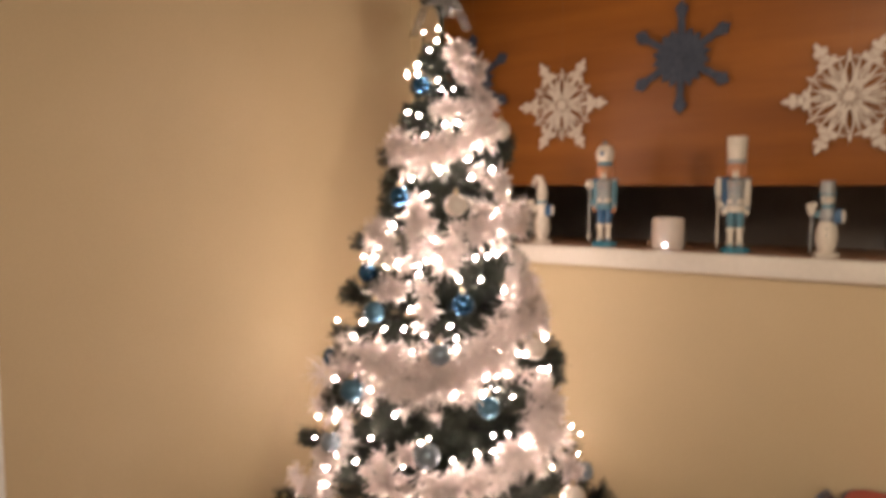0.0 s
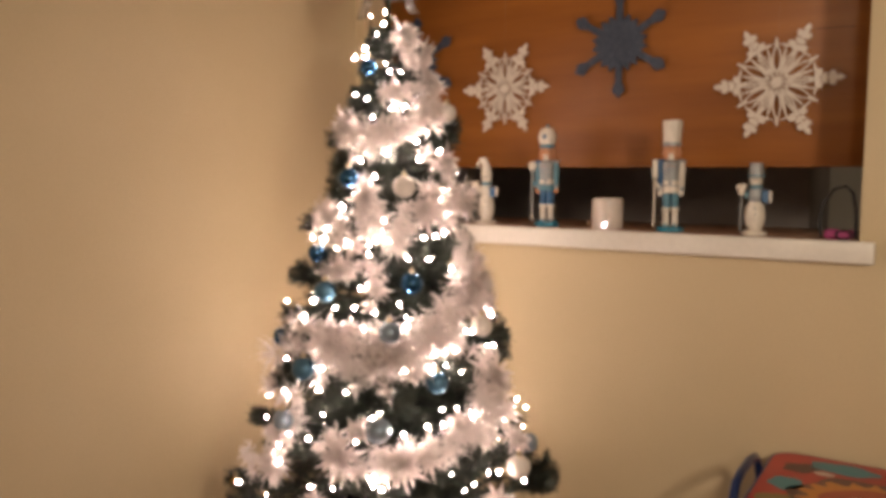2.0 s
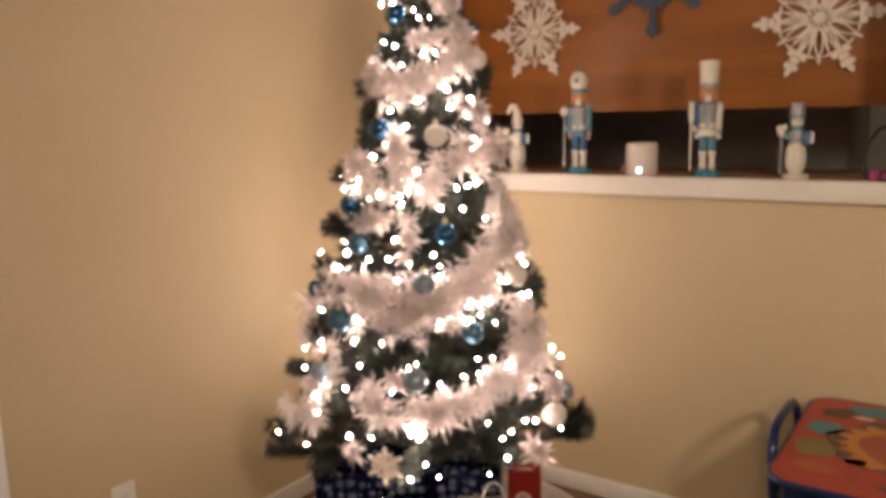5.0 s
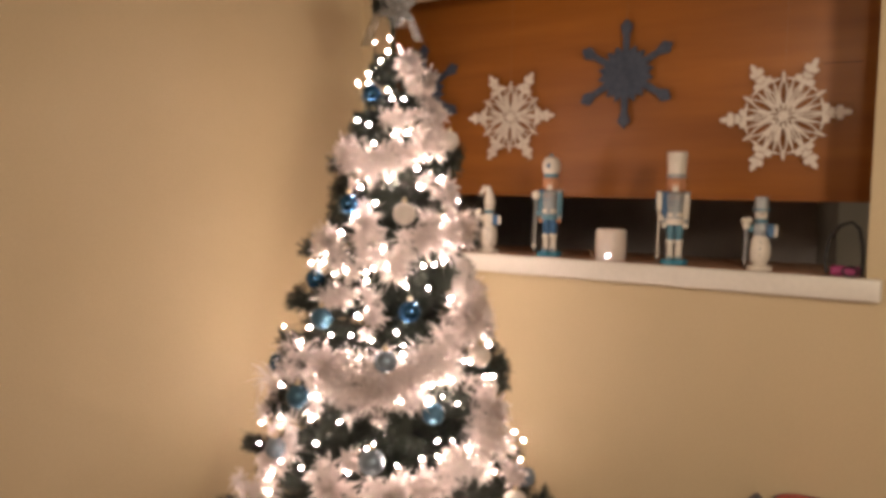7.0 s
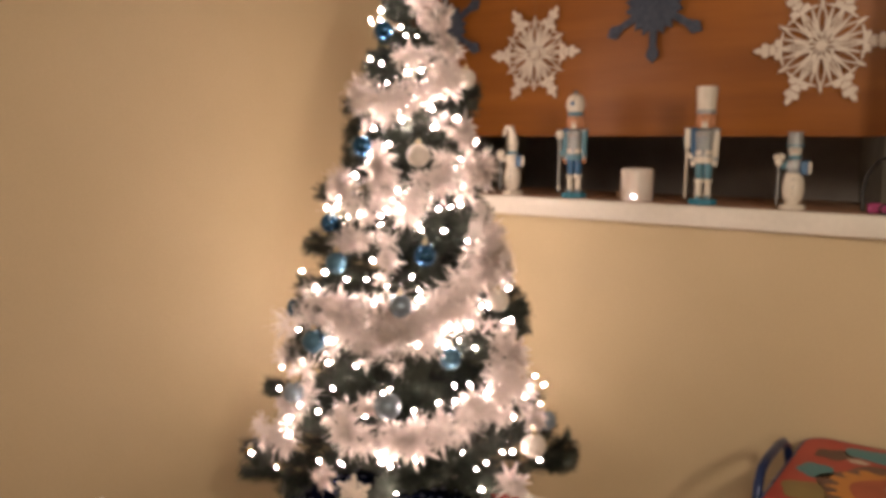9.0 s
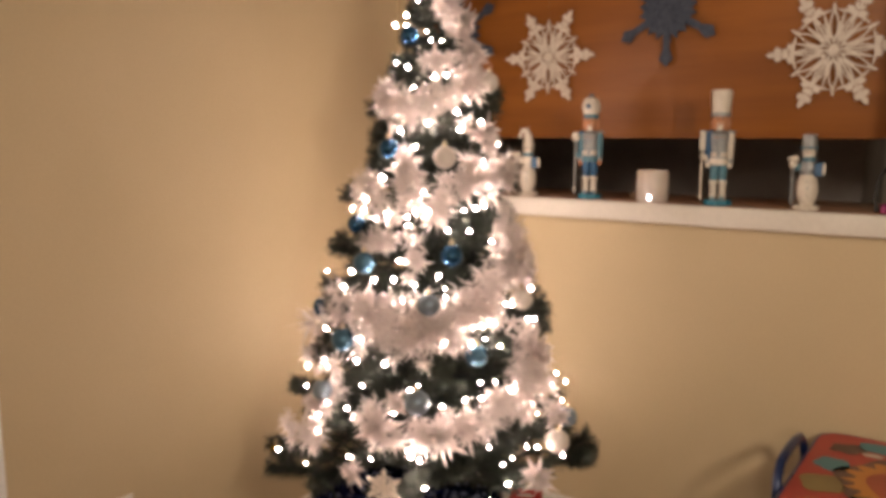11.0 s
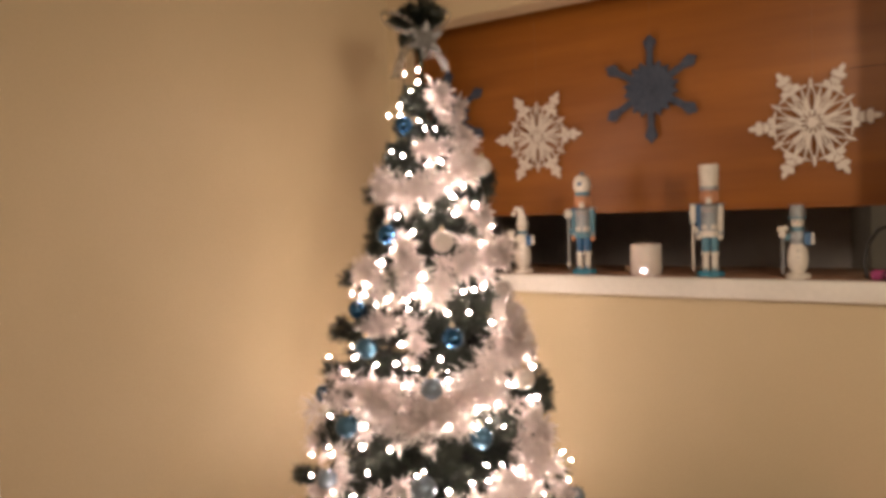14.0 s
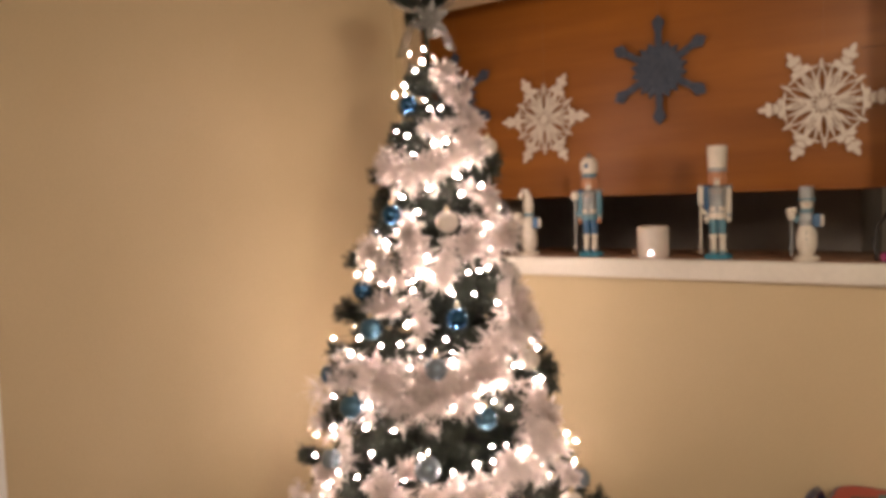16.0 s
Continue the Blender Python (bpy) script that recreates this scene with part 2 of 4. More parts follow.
def bristle(bm, a, b, r, reach, count, wide=0.0026):
    """Short needles standing out all round a twig from a to b, thicker towards its tip."""
    d = b - a
    u = d.normalized()
    s1 = u.orthogonal().normalized()
    s2 = u.cross(s1)
    for n in range(count):
        f = r.random() ** 0.8
        t = r.uniform(0, 2 * math.pi)
        out = math.cos(t) * s1 + math.sin(t) * s2
        p = a + d * (0.06 + 0.94 * f)
        tip = p + (out * r.uniform(0.7, 1.0) + u * r.uniform(0.25, 0.8)) * reach * r.uniform(0.7, 1.0)
        w = u.cross(out) * wide * 0.5
        bm.faces.new((bm.verts.new(p - w), bm.verts.new(p + w), bm.verts.new(tip + w * 0.5), bm.verts.new(tip - w * 0.5)))


def branch_mesh(length, seed):
    """A branch along +x: a stem with short upturned side twigs, all thick with needles."""
    r = random.Random(seed)
    bm = bmesh.new()
    twigs = [(Vector((0, 0, 0)), Vector((length, 0, length * 0.10)))]
    for k in range(6):
        f = 0.30 + 0.60 * k / 5
        a = Vector((length * f, 0, length * 0.10 * f))
        side = 1 if k % 2 else -1
        long = length * (0.36 - 0.20 * f)
        twigs.append((a, a + Vector((long * 0.85, side * long * r.uniform(0.45, 0.8), long * r.uniform(-0.1, 0.4)))))
    for a, b in twigs:
        bm_tube([a, b], 0.0028, 4, bm, end=0.0016)
        bristle(bm, a, b, r, 0.030, max(70, int((b - a).length / 0.0008)))
    return mesh_of(bm, "branch", (NEEDLE,), False)


def bough_tip_mesh(length, seed):
    """The bushy end of a bough along +x, like a thick bottle brush with a short fork."""
    r = random.Random(seed)
    bm = bmesh.new()
    ends = [(Vector((0, 0, 0)), Vector((length, 0, length * 0.12))), (Vector((length * 0.45, 0, 0.01)), Vector((length * 0.86, length * r.choice((-0.28, 0.28)), length * 0.2)))]
    for a, b in ends:
        bm_tube([a, b], 0.003, 5, bm, end=0.0018)
        bristle(bm, a, b, r, 0.041, int((b - a).length / 0.00028), 0.004)
    return mesh_of(bm, "bough_tip", (NEEDLE,), False)


tree = thing("christmas_tree", "dark green artificial Christmas tree crowded with white and blue decorations", "Christmas tree", (*AXIS, 0))
part("trunk", bm_tube([(0, 0, FLOOR + 0.02), (0, 0, 0.9), (0, 0, 1.80)], 0.016, 10, end=0.006), BARK, tree)
for k in range(4):
    a = math.pi / 4 + k * math.pi / 2
    part("stand_leg", bm_tube([(0.02 * math.cos(a), 0.02 * math.sin(a), 0.10), (0.15 * math.cos(a), 0.15 * math.sin(a), 0.03), (0.17 * math.cos(a), 0.17 * math.sin(a), FLOOR + 0.03)], 0.009, 8), STAND, tree)
SIZES = [0.11, 0.16, 0.22, 0.29, 0.36, 0.43]
BRANCHES = {s: [branch_mesh(s, int(s * 1000) + v) for v in range(3)] for s in SIZES}
z, level = 0.335, 0
while z < 1.70:
    reach = spread(z) * 1.0
    count = max(6, int(9 + reach * 16))
    for k in range(count):
        angle = 360 * (k + 0.5 * (level % 2) + rng.uniform(-0.25, 0.25)) / count
        long = reach * rng.uniform(0.66, 0.84)
        size = min(SIZES, key=lambda s: abs(s - long))
        ob = new("branch", rng.choice(BRANCHES[size]))
        ob.parent = tree
        ob.matrix_basis = pose(0, 0, z + rng.uniform(-0.02, 0.02), 0, 0, angle) @ pose(0.0, 0, 0, rng.uniform(-40, 40), rng.uniform(-14, 8) if z > 0.5 else rng.uniform(-18, -3), 0) @ Matrix.Diagonal((long / size, long / size, long / size, 1))
    z += 0.062 if z < 1.2 else 0.05
    level += 1
for k in range(3):
    ob = new("branch", BRANCHES[0.11][k % 3])
    ob.parent = tree
    ob.matrix_basis = pose(0, 0, 1.74, 0, 0, 120 * k + 20) @ pose(0, 0, 0, 0, -78, 0)

# bushy bough ends that stand out past the rest, each as angle, height and reach from the trunk
BOUGHS = [bough_tip_mesh(0.15, 70 + k) for k in range(4)]
for n, (angle, z, reach) in enumerate((
    (-150, 1.10, 0.245), (-138, 0.955, 0.280), (-152, 0.85, 0.315), (-140, 0.55, 0.400), (-143, 0.36, 0.475), (-128, 0.345, 0.470), (-150, 1.34, 0.165), (-142, 1.21, 0.155),
    (-140, 1.50, 0.100), (34, 1.375, 0.190), (28, 1.35, 0.185), (38, 1.06, 0.215), (30, 1.135, 0.225), (36, 0.795, 0.325), (28, 0.79, 0.330), (40, 0.71, 0.335), (35, 0.45, 0.410),
    (37, 0.365, 0.480), (24, 0.36, 0.470), (-83, 1.075, 0.235), (-97, 1.03, 0.250), (-109, 0.825, 0.320), (4, 1.065, 0.235), (-30, 1.075, 0.230), (-48, 0.70, 0.345), (-75, 0.70, 0.345),
    (-58, 1.02, 0.220), (-55, 1.29, 0.165), (-110, 1.28, 0.165), (-112, 0.70, 0.345), (-20, 0.73, 0.330), (-60, 0.40, 0.430), (-95, 0.41, 0.430), (-25, 0.41, 0.430),
)):
    ob = new("bough_tip", BOUGHS[n % 4])
    ob.parent = tree
    size = min(1.0, reach / 0.17)
    ob.matrix_basis = pose(0, 0, z, 0, 0, angle) @ pose(reach - 0.15 * size + 0.002, 0, 0, 40 * (n % 3), -6, 0) @ Matrix.Scale(size, 4)

# ---- decorations on the tree ----
FLUFF = let_through(mat("white_tinsel", (0.92, 0.86, 0.84), 0.4, second=(0.84, 0.78, 0.77), scale=40), 0.5)
PEARL = mat("pearl_white_glitter", (0.80, 0.74, 0.69), 0.4, 0.0, (0.72, 0.66, 0.62), 40, bump=0.5, fine=420)
PETAL = let_through(mat("white_glitter_cloth", (0.90, 0.84, 0.82), 0.5, second=(0.80, 0.74, 0.73), scale=60, bump=0.3, fine=500), 0.4)
SILVER = mat("silver_glitter", (0.36, 0.35, 0.34), 0.35, 0.5, (0.18, 0.18, 0.18), 90, bump=0.8, fine=420)
GOLD = mat("pale_gold_cap", (0.7, 0.6, 0.42), 0.3, 1.0)
WIRE = mat("green_wire", (0.02, 0.035, 0.02), 0.6)
GAUZE = mat("grey_gauze_ribbon", (0.36, 0.34, 0.31), 0.4, 0.3, (0.20, 0.19, 0.17), 50, bump=0.5, fine=300)
GAUZE.node_tree.nodes["Principled BSDF"].inputs["Alpha"].default_value = 0.5
BULB = glow("lit_warm_bulb", (1.0, 0.75, 0.63), 400.0)
SOCKET = mat("green_socket", (0.02, 0.05, 0.03), 0.5)

# one long string of lights wound round the tree: tier by tier, bulbs at angle and height
string = thing("string_lights", "lit warm-white fairy lights on green wire wound round the tree", "fairy lights", (*AXIS, 0))
rng = random.Random(11)
TIERS = [
    [(-140, 0.396), (-124, 0.436), (-100, 0.464), (-80, 0.355), (-68, 0.374), (-60, 0.426), (-55, 0.456), (-51, 0.429), (-35, 0.423), (-28, 0.451), (-12, 0.424), (0, 0.463)],
    [(1, 0.51), (-13, 0.511), (-17, 0.519), (-25, 0.507), (-29, 0.498), (-33, 0.54), (-49, 0.529), (-57, 0.516), (-60, 0.523), (-61, 0.537), (-74, 0.51), (-82, 0.511), (-99, 0.543), (-100, 0.582)],
    [(-114, 0.633), (-87, 0.615), (-49, 0.64), (-40, 0.653), (-33, 0.653), (-20, 0.66), (-16, 0.663), (-11, 0.613), (-8, 0.584), (6, 0.634), (14, 0.577), (16, 0.648), (21, 0.616)],
    [(-22, 0.771), (-26, 0.686), (-33, 0.689), (-58, 0.689), (-61, 0.676), (-73, 0.733), (-81, 0.678), (-85, 0.735), (-103, 0.696), (-122, 0.671)],
    [(-110, 0.79), (-112, 0.853), (-107, 0.857), (-85, 0.787), (-67, 0.884), (-47, 0.785), (-35, 0.78), (-33, 0.821), (-28, 0.789), (-27, 0.818), (-22, 0.824), (0, 0.818), (8, 0.809)],
    [(10, 0.889), (7, 0.916), (-14, 0.867), (-46, 0.898), (-46, 0.919), (-49, 0.948), (-61, 0.927), (-72, 0.94), (-83, 0.935), (-100, 0.944), (-103, 0.905), (-139, 0.918)],
    [(-115, 1.105), (-101, 1.108), (-89, 1.085), (-80, 1.098), (-70, 0.985), (-67, 1.073), (-43, 1.06), (-42, 0.977), (-38, 0.999), (-29, 1.056), (-16, 1.027)],
    [(-16, 1.118), (-23, 1.112), (-31, 1.11), (-55, 1.109), (-63, 1.106), (-67, 1.094), (-90, 1.191), (-80, 1.226)],
    [(-79, 1.311), (-65, 1.271), (-55, 1.331), (-28, 1.315), (1, 1.336), (32, 1.274), (32, 1.205), (-5, 1.233), (-13, 1.21)],
    [(-28, 1.361), (-53, 1.37), (-71, 1.426), (-49, 1.452), (-35, 1.457), (-18, 1.401), (32, 1.507), (-37, 1.547), (-52, 1.547), (-58, 1.57)],
    [(-81, 1.477), (-100, 1.49), (-87, 1.565), (-91, 1.59), (-93, 1.614), (-120, 1.597), (-74, 1.652), (-62, 1.677), (-26, 1.641), (32, 1.611), (-60, 1.712)],
]
spots = []
for n, tier in enumerate(TIERS):
    spots += [(on_tree(a, h, rng.uniform(0.022, 0.036) * min(1, spread(h) / 0.22)), True) for a, h in tier]
    # behind, the string runs on unseen, its bulbs added for the glow on the walls
    low, high = tier[0][1], tier[-1][1]
    back = [(66 + 21 * k, low + (high - low) * k / 6) for k in range(7)]
    spots += [(on_tree(a + rng.uniform(-7, 7), h + rng.uniform(-0.03, 0.03), rng.uniform(-0.01, 0.015)), True) for a, h in (back if n % 2 == 0 else back[::-1])]
# hidden bulbs added deep among the tinsel to light it from within
for base, rise, count in ((0.83, 0.03, 5), (1.12, 0.05, 6), (1.39, 0.03, 4), (0.60, 0.06, 5)):
    spots += [(on_tree(-120 + 140 * (k + rng.random()) / count, base + rise * k / count + rng.uniform(-0.03, 0.02), rng.uniform(-0.012, 0.006)), False) for k in range(count)]
wire = []
for (a, up), (b, _) in zip(spots, spots[1:]):
    if up:
        mid = (a + b) / 2
        flat = Vector((mid.x, mid.y, 0))
        around = flat.normalized() * 0.9 * spread(mid.z) if flat.length > 0.02 and (a - b).length < 0.35 else flat
        wire += [a, Vector((around.x, around.y, mid.z - 0.008))]
part("wire", bm_tube(wire, 0.0013, 4), WIRE, string)
me = mesh_of(bm_turned([(0.0, -0.003), (0.0027, -0.0016), (0.0036, 0.0014), (0.0028, 0.0048), (0, 0.0072)], 8), "bulb", BULB)
base_me = mesh_of(bm_turned([(0.0030, -0.016), (0.0034, -0.0018), (0.0, -0.0018)], 6), "socket", SOCKET)
for p, _ in spots:
    out = Vector((p.x, p.y, 0)).normalized()
    turn = (out + Vector((rng.uniform(-0.7, 0.7), rng.uniform(-0.7, 0.7), rng.uniform(-0.3, 0.9)))).to_track_quat("Z", "Y")
    bulb = new("bulb", me)
    bulb.parent = string
    bulb.matrix_basis = Matrix.Translation(p) @ turn.to_matrix().to_4x4() @ Matrix.Scale(rng.choice((0.52, 0.64, 0.76, 0.90)), 4)
    socket = new("socket", base_me)
    socket.parent = bulb


def tuft(bm, c, out, r, long, count):
    """Crinkled strips standing out from one clump of tinsel."""
    for _ in range(count):
        d = (Vector((r.gauss(0, 1), r.gauss(0, 1), r.gauss(0, 1))).normalized() + out * 0.5).normalized()
        reach = long * r.uniform(0.45, 1.0)
        side = d.orthogonal().normalized() * r.uniform(0.0012, 0.0034)
        side.rotate(Matrix.Rotation(r.uniform(0, 6.28), 3, d))
        start = c + d * long * 0.12
        kink = Vector((r.gauss(0, 0.18), r.gauss(0, 0.18), r.gauss(0, 0.18) - 0.12)) * reach
        v = [bm.verts.new(p) for p in (start - side * 0.6, start + side * 0.6, start + d * reach * 0.55 + side, start + d * reach * 0.55 - side, start + d * reach + kink)]
        bm.faces.new(v[:4]), bm.faces.new((v[3], v[2], v[4]))


def garland(stops, thick, seed, label="fluffy white tinsel garland draped on the tree", dense=1.0):
    """A draped run of tinsel: uneven clumps of strips along a cord between stops of (angle, height, lift)."""
    r = random.Random(seed)
    bm = bmesh.new()
    pts = [on_tree(*s) for s in stops]
    for a, b, ln in zip(stops, stops[1:], [(q - p).length for p, q in zip(pts, pts[1:])]):
        count = max(2, int(ln / 0.0125 * dense))
        for n in range(count):
            if r.random() < 0.14:
                continue
            f = (n + r.random()) / count
            angle, h, lift = (p + (q - p) * f for p, q in zip(a, b))
            size = r.uniform(0.45, 1.0)
            c = on_tree(angle + r.gauss(0, 2.0), h + r.gauss(0, 0.36 * thick), lift + r.gauss(0.004, 0.012))
            tuft(bm, c, Vector((c.x, c.y, 0)).normalized(), r, thick * size, int(70 * size))
    ob = thing("tinsel_garland", label, "garland", (*AXIS, 0), group="tinsel garlands on the tree")
    part("tinsel", bm, FLUFF, ob, smooth=False)
    part("cord", bm_tube([on_tree(a, h, up - 0.012) for a, h, up in stops], 0.003, 6), FLUFF, ob)
    return ob


garland([(25, 1.655, 0.0), (16, 1.61, 0.012), (12, 1.54, 0.012), (4, 1.47, 0.01), (-18, 1.415, 0.01)], 0.046, 1)
garland([(-66, 1.505, 0), (-48, 1.50, 0.015), (-25, 1.485, 0.015), (0, 1.465, 0)], 0.046, 20)
garland([(-36, 1.625, 0), (-15, 1.585, 0.01), (6, 1.555, 0.01)], 0.040, 21)
garland([(-84, 0.60, 0), (-73, 0.575, 0.012), (-62, 0.555, 0.0)], 0.055, 22)
garland([(-130, 1.40, 0), (-105, 1.406, 0.012), (-85, 1.385, 0.015), (-65, 1.38, 0.015), (-45, 1.39, 0.015), (-27, 1.40, 0.01), (0, 1.44, 0)], 0.060, 2, dense=1.2)
garland([(-95, 1.345, 0.0), (-72, 1.345, 0.012), (-50, 1.355, 0.01)], 0.045, 9, dense=0.8)
garland([(-78, 1.255, 0.0), (-72, 1.22, 0.012), (-73, 1.175, 0.01)], 0.050, 16, dense=1.4)
garland([(-20, 1.325, 0.0), (4, 1.31, 0.01), (20, 1.30, 0)], 0.045, 12, dense=0.8)
garland([(-125, 1.17, 0), (-106, 1.17, 0.01), (-94, 1.125, 0.012), (-80, 1.10, 0.015), (-66, 1.115, 0.015), (-54, 1.125, 0.018), (-40, 1.14, 0.018), (-28, 1.175, 0.02), (-9, 1.185, 0.022), (14, 1.20, 0.022), (32, 1.205, 0.015)], 0.060, 3, dense=1.3)
garland([(-104, 0.995, 0.0), (-86, 1.03, 0.012), (-70, 1.055, 0.012), (-63, 1.01, 0.012), (-63, 0.96, 0.0)], 0.045, 14, dense=0.9)
garland([(12, 1.06, 0.0), (0, 1.01, 0.012), (-6, 0.94, 0.015), (-24, 0.90, 0.012), (-40, 0.885, 0)], 0.068, 7, dense=1.1)
garland([(26, 1.0, 0.0), (16, 0.95, 0.01), (4, 0.89, 0.01)], 0.060, 10)
garland([(-130, 0.83, 0), (-106, 0.845, 0.01), (-90, 0.868, 0.015), (-80, 0.862, 0.018), (-68, 0.84, 0.018), (-55, 0.825, 0.018), (-42, 0.84, 0.018), (-28, 0.862, 0.015), (-10, 0.88, 0.01)], 0.070, 4, dense=1.4)
garland([(-96, 0.815, 0.0), (-78, 0.79, 0.012), (-60, 0.785, 0.015), (-42, 0.80, 0.0)], 0.052, 8)
garland([(-125, 0.735, 0.0), (-117, 0.715, 0.01), (-112, 0.69, 0.0)], 0.050, 17, dense=0.9)
garland([(-100, 0.655, 0.0), (-101, 0.60, 0.012), (-102, 0.55, 0.012), (-105, 0.50, 0.0)], 0.060, 15, dense=1.3)
garland([(-122, 0.56, 0.0), (-119, 0.525, 0.01), (-117, 0.49, 0)], 0.048, 18, dense=0.9)
garland([(-62, 0.565, 0.0), (-50, 0.575, 0.015), (-40, 0.592, 0.018), (-30, 0.615, 0.018), (-20, 0.637, 0.018), (-10, 0.655, 0.01), (4, 0.68, 0)], 0.058, 5, dense=1.2)
garland([(4, 0.79, 0.0), (-1, 0.735, 0.012), (-8, 0.69, 0.012), (-14, 0.655, 0)], 0.060, 6)
garland([(3, 0.60, 0.0), (6, 0.555, 0.01), (5, 0.515, 0)], 0.048, 19, dense=0.9)


def petal_mesh(long, wide):
    """One pointed petal along +x, cupped and ribbed."""
    bm = bmesh.new()
    rows = []
    for k in range(6):
        f = k / 5
        w = wide * math.sin(math.pi * min(1, 0.12 + f * 0.88)) ** 0.8 * (1 - 0.15 * f)
        x, z = long * f, 0.22 * long * f - 0.30 * long * f * f
        rows.append([bm.verts.new((x, -w, z + 0.12 * w)), bm.verts.new((x, 0, z - 0.15 * w)), bm.verts.new((x, w, z + 0.12 * w))])
    for a, b in zip(rows, rows[1:]):
        for n in range(2):
            bm.faces.new((a[n], a[n + 1], b[n + 1], b[n]))
    bmesh.ops.solidify(bm, geom=bm.faces[:], thickness=0.0008)
    return mesh_of(bm, "petal", PETAL)


PETALS = [petal_mesh(0.078, 0.0062), petal_mesh(0.062, 0.0056), petal_mesh(0.044, 0.005)]
CENTRE = mesh_of(bm_turned([(0.0, 0), (0.008, 0), (0.009, 0.006), (0.005, 0.011), (0, 0.012)], 10), "centre", PEARL)


def facing(angle, z, lift, twist=0.0, up=0.25):
    """A pose on the tree whose z axis points outwards."""
    out = on_tree(angle, z, lift)
    d = Vector((out.x, out.y, 0)).normalized() + Vector((0, 0, up))
    return Matrix.Translation(Vector((*AXIS, 0)) + out) @ d.to_track_quat("Z", "Y").to_matrix().to_4x4() @ pose(0, 0, 0, 0, 0, twist)


rng = random.Random(23)
flower = None
for angle, z, lift, size in (
    (-29, 1.645, 0.02, 0.85), (14, 1.615, 0.015, 0.7), (-47, 1.491, 0.015, 0.75), (6, 1.53, 0.02, 0.7), (-105, 1.41, 0.02, 0.85), (-62, 1.385, 0.03, 0.8),
    (4, 1.311, 0.02, 0.9), (-72, 1.215, 0.02, 0.85), (-30, 1.18, 0.03, 0.9), (-100, 1.165, 0.02, 0.8), (10, 1.19, 0.03, 1.0), (-84, 1.035, 0.02, 0.8),
    (-62, 0.985, 0.02, 0.65), (-3, 0.975, 0.03, 1.35), (10, 0.93, 0.02, 1.0), (-83, 0.865, 0.03, 1.1), (-104, 0.845, 0.02, 0.95), (-57, 0.825, 0.03, 0.8),
    (0, 0.735, 0.02, 1.15), (-101, 0.615, 0.03, 0.95), (-104, 0.525, 0.02, 0.95), (-73, 0.585, 0.02, 1.0), (-50, 0.575, 0.03, 1.05), (-66, 0.645, 0.02, 0.7),
    (5, 0.555, 0.02, 0.85), (-118, 0.715, 0.01, 0.8), (-17, 0.445, 0.03, 0.95), (-26, 0.64, 0.02, 0.85), (-82, 0.465, 0.0, 0.7),
):
    m = facing(angle, z, lift, rng.uniform(0, 60), rng.uniform(0, 0.5)) @ Matrix.Scale(size, 4)
    if flower is None:
        flower = tagged(new("poinsettia"), "white glittered artificial poinsettia tucked among the branches", "flower", "white poinsettias on the tree")
        for ring, (count, tilt) in enumerate(((16, -4), (15, -26), (13, -48), (9, -70))):
            for k in range(count):
                petal = new("petal", PETALS[min(ring, 2)])
                petal.parent = flower
                petal.matrix_basis = pose(0, 0, 0.003 * ring, 0, 0, 360 * (k + 0.5 * ring + rng.uniform(-0.12, 0.12)) / count) @ pose(0, 0, 0, rng.uniform(-50, 50), tilt + rng.uniform(-22, 22), 0) @ Matrix.Diagonal((rng.uniform(0.4, 1.05), rng.uniform(0.9, 1.7), 1, 1))
        core = new("centre", CENTRE)
        core.parent = flower
        core.location.z = 0.008
        flower.matrix_basis = m
    else:
        made = copy_thing(flower, m)
        made.matrix_basis = m

BLUE = mat("glossy_blue_glass", (0.05, 0.16, 0.31), 0.12, 0.75, (0.035, 0.12, 0.26), 6)
TEAL = mat("satin_teal_glass", (0.075, 0.175, 0.26), 0.28, 0.6, (0.06, 0.14, 0.22), 6)
PALE = mat("frosted_silver_blue", (0.28, 0.34, 0.40), 0.35, 0.6, (0.2, 0.26, 0.33), 30, bump=0.3, fine=300)


def bauble(angle, z, lift, radius, material, label):
    place = Vector((*AXIS, 0)) + on_tree(angle, z, lift + 0.022)
    ob = thing("bauble", label, "bauble", place, group="baubles on the tree")
    bm = bmesh.new()
    bmesh.ops.create_uvsphere(bm, u_segments=28, v_segments=18, radius=radius)
    part("ball", bm, material, ob)
    part("cap", bm_turned([(0.0065, radius * 0.97), (0.0075, radius + 0.002), (0.006, radius + 0.009), (0, radius + 0.0095)], 14), GOLD, ob)
    ring = [(0.0035 * math.cos(a), 0, radius + 0.012 + 0.0035 * math.sin(a)) for a in (2 * math.pi * k / 12 for k in range(12))]
    part("ring", bm_tube(ring, 0.0007, 5, close=True), GOLD, ob)
    return ob


for angle, z, lift, radius in ((-86, 1.267, 0.015, 0.027), (-104, 1.068, 0.012, 0.026), (-42, 0.999, 0.015, 0.029), (-81, 1.561, 0.0, 0.025), (-128, 0.828, 0.0, 0.030)):
    bauble(angle, z, lift, radius, BLUE, "glossy deep blue bauble hanging on the tree")
for angle, z, lift, radius in ((-90, 0.79, 0.05, 0.030), (-33, 0.751, 0.0, 0.029), (-90, 0.975, 0.02, 0.029)):
    bauble(angle, z, lift, radius, TEAL, "satin teal-blue bauble hanging on the tree")
for angle, z, lift, radius in ((-54, 0.89, 0.06, 0.028), (-58, 0.661, 0.045, 0.032), (-100, 0.648, 0.02, 0.027), (15, 0.53, 0.0, 0.027)):
    bauble(angle, z, lift, radius, PALE, "frosted silver-blue bauble hanging on the tree")
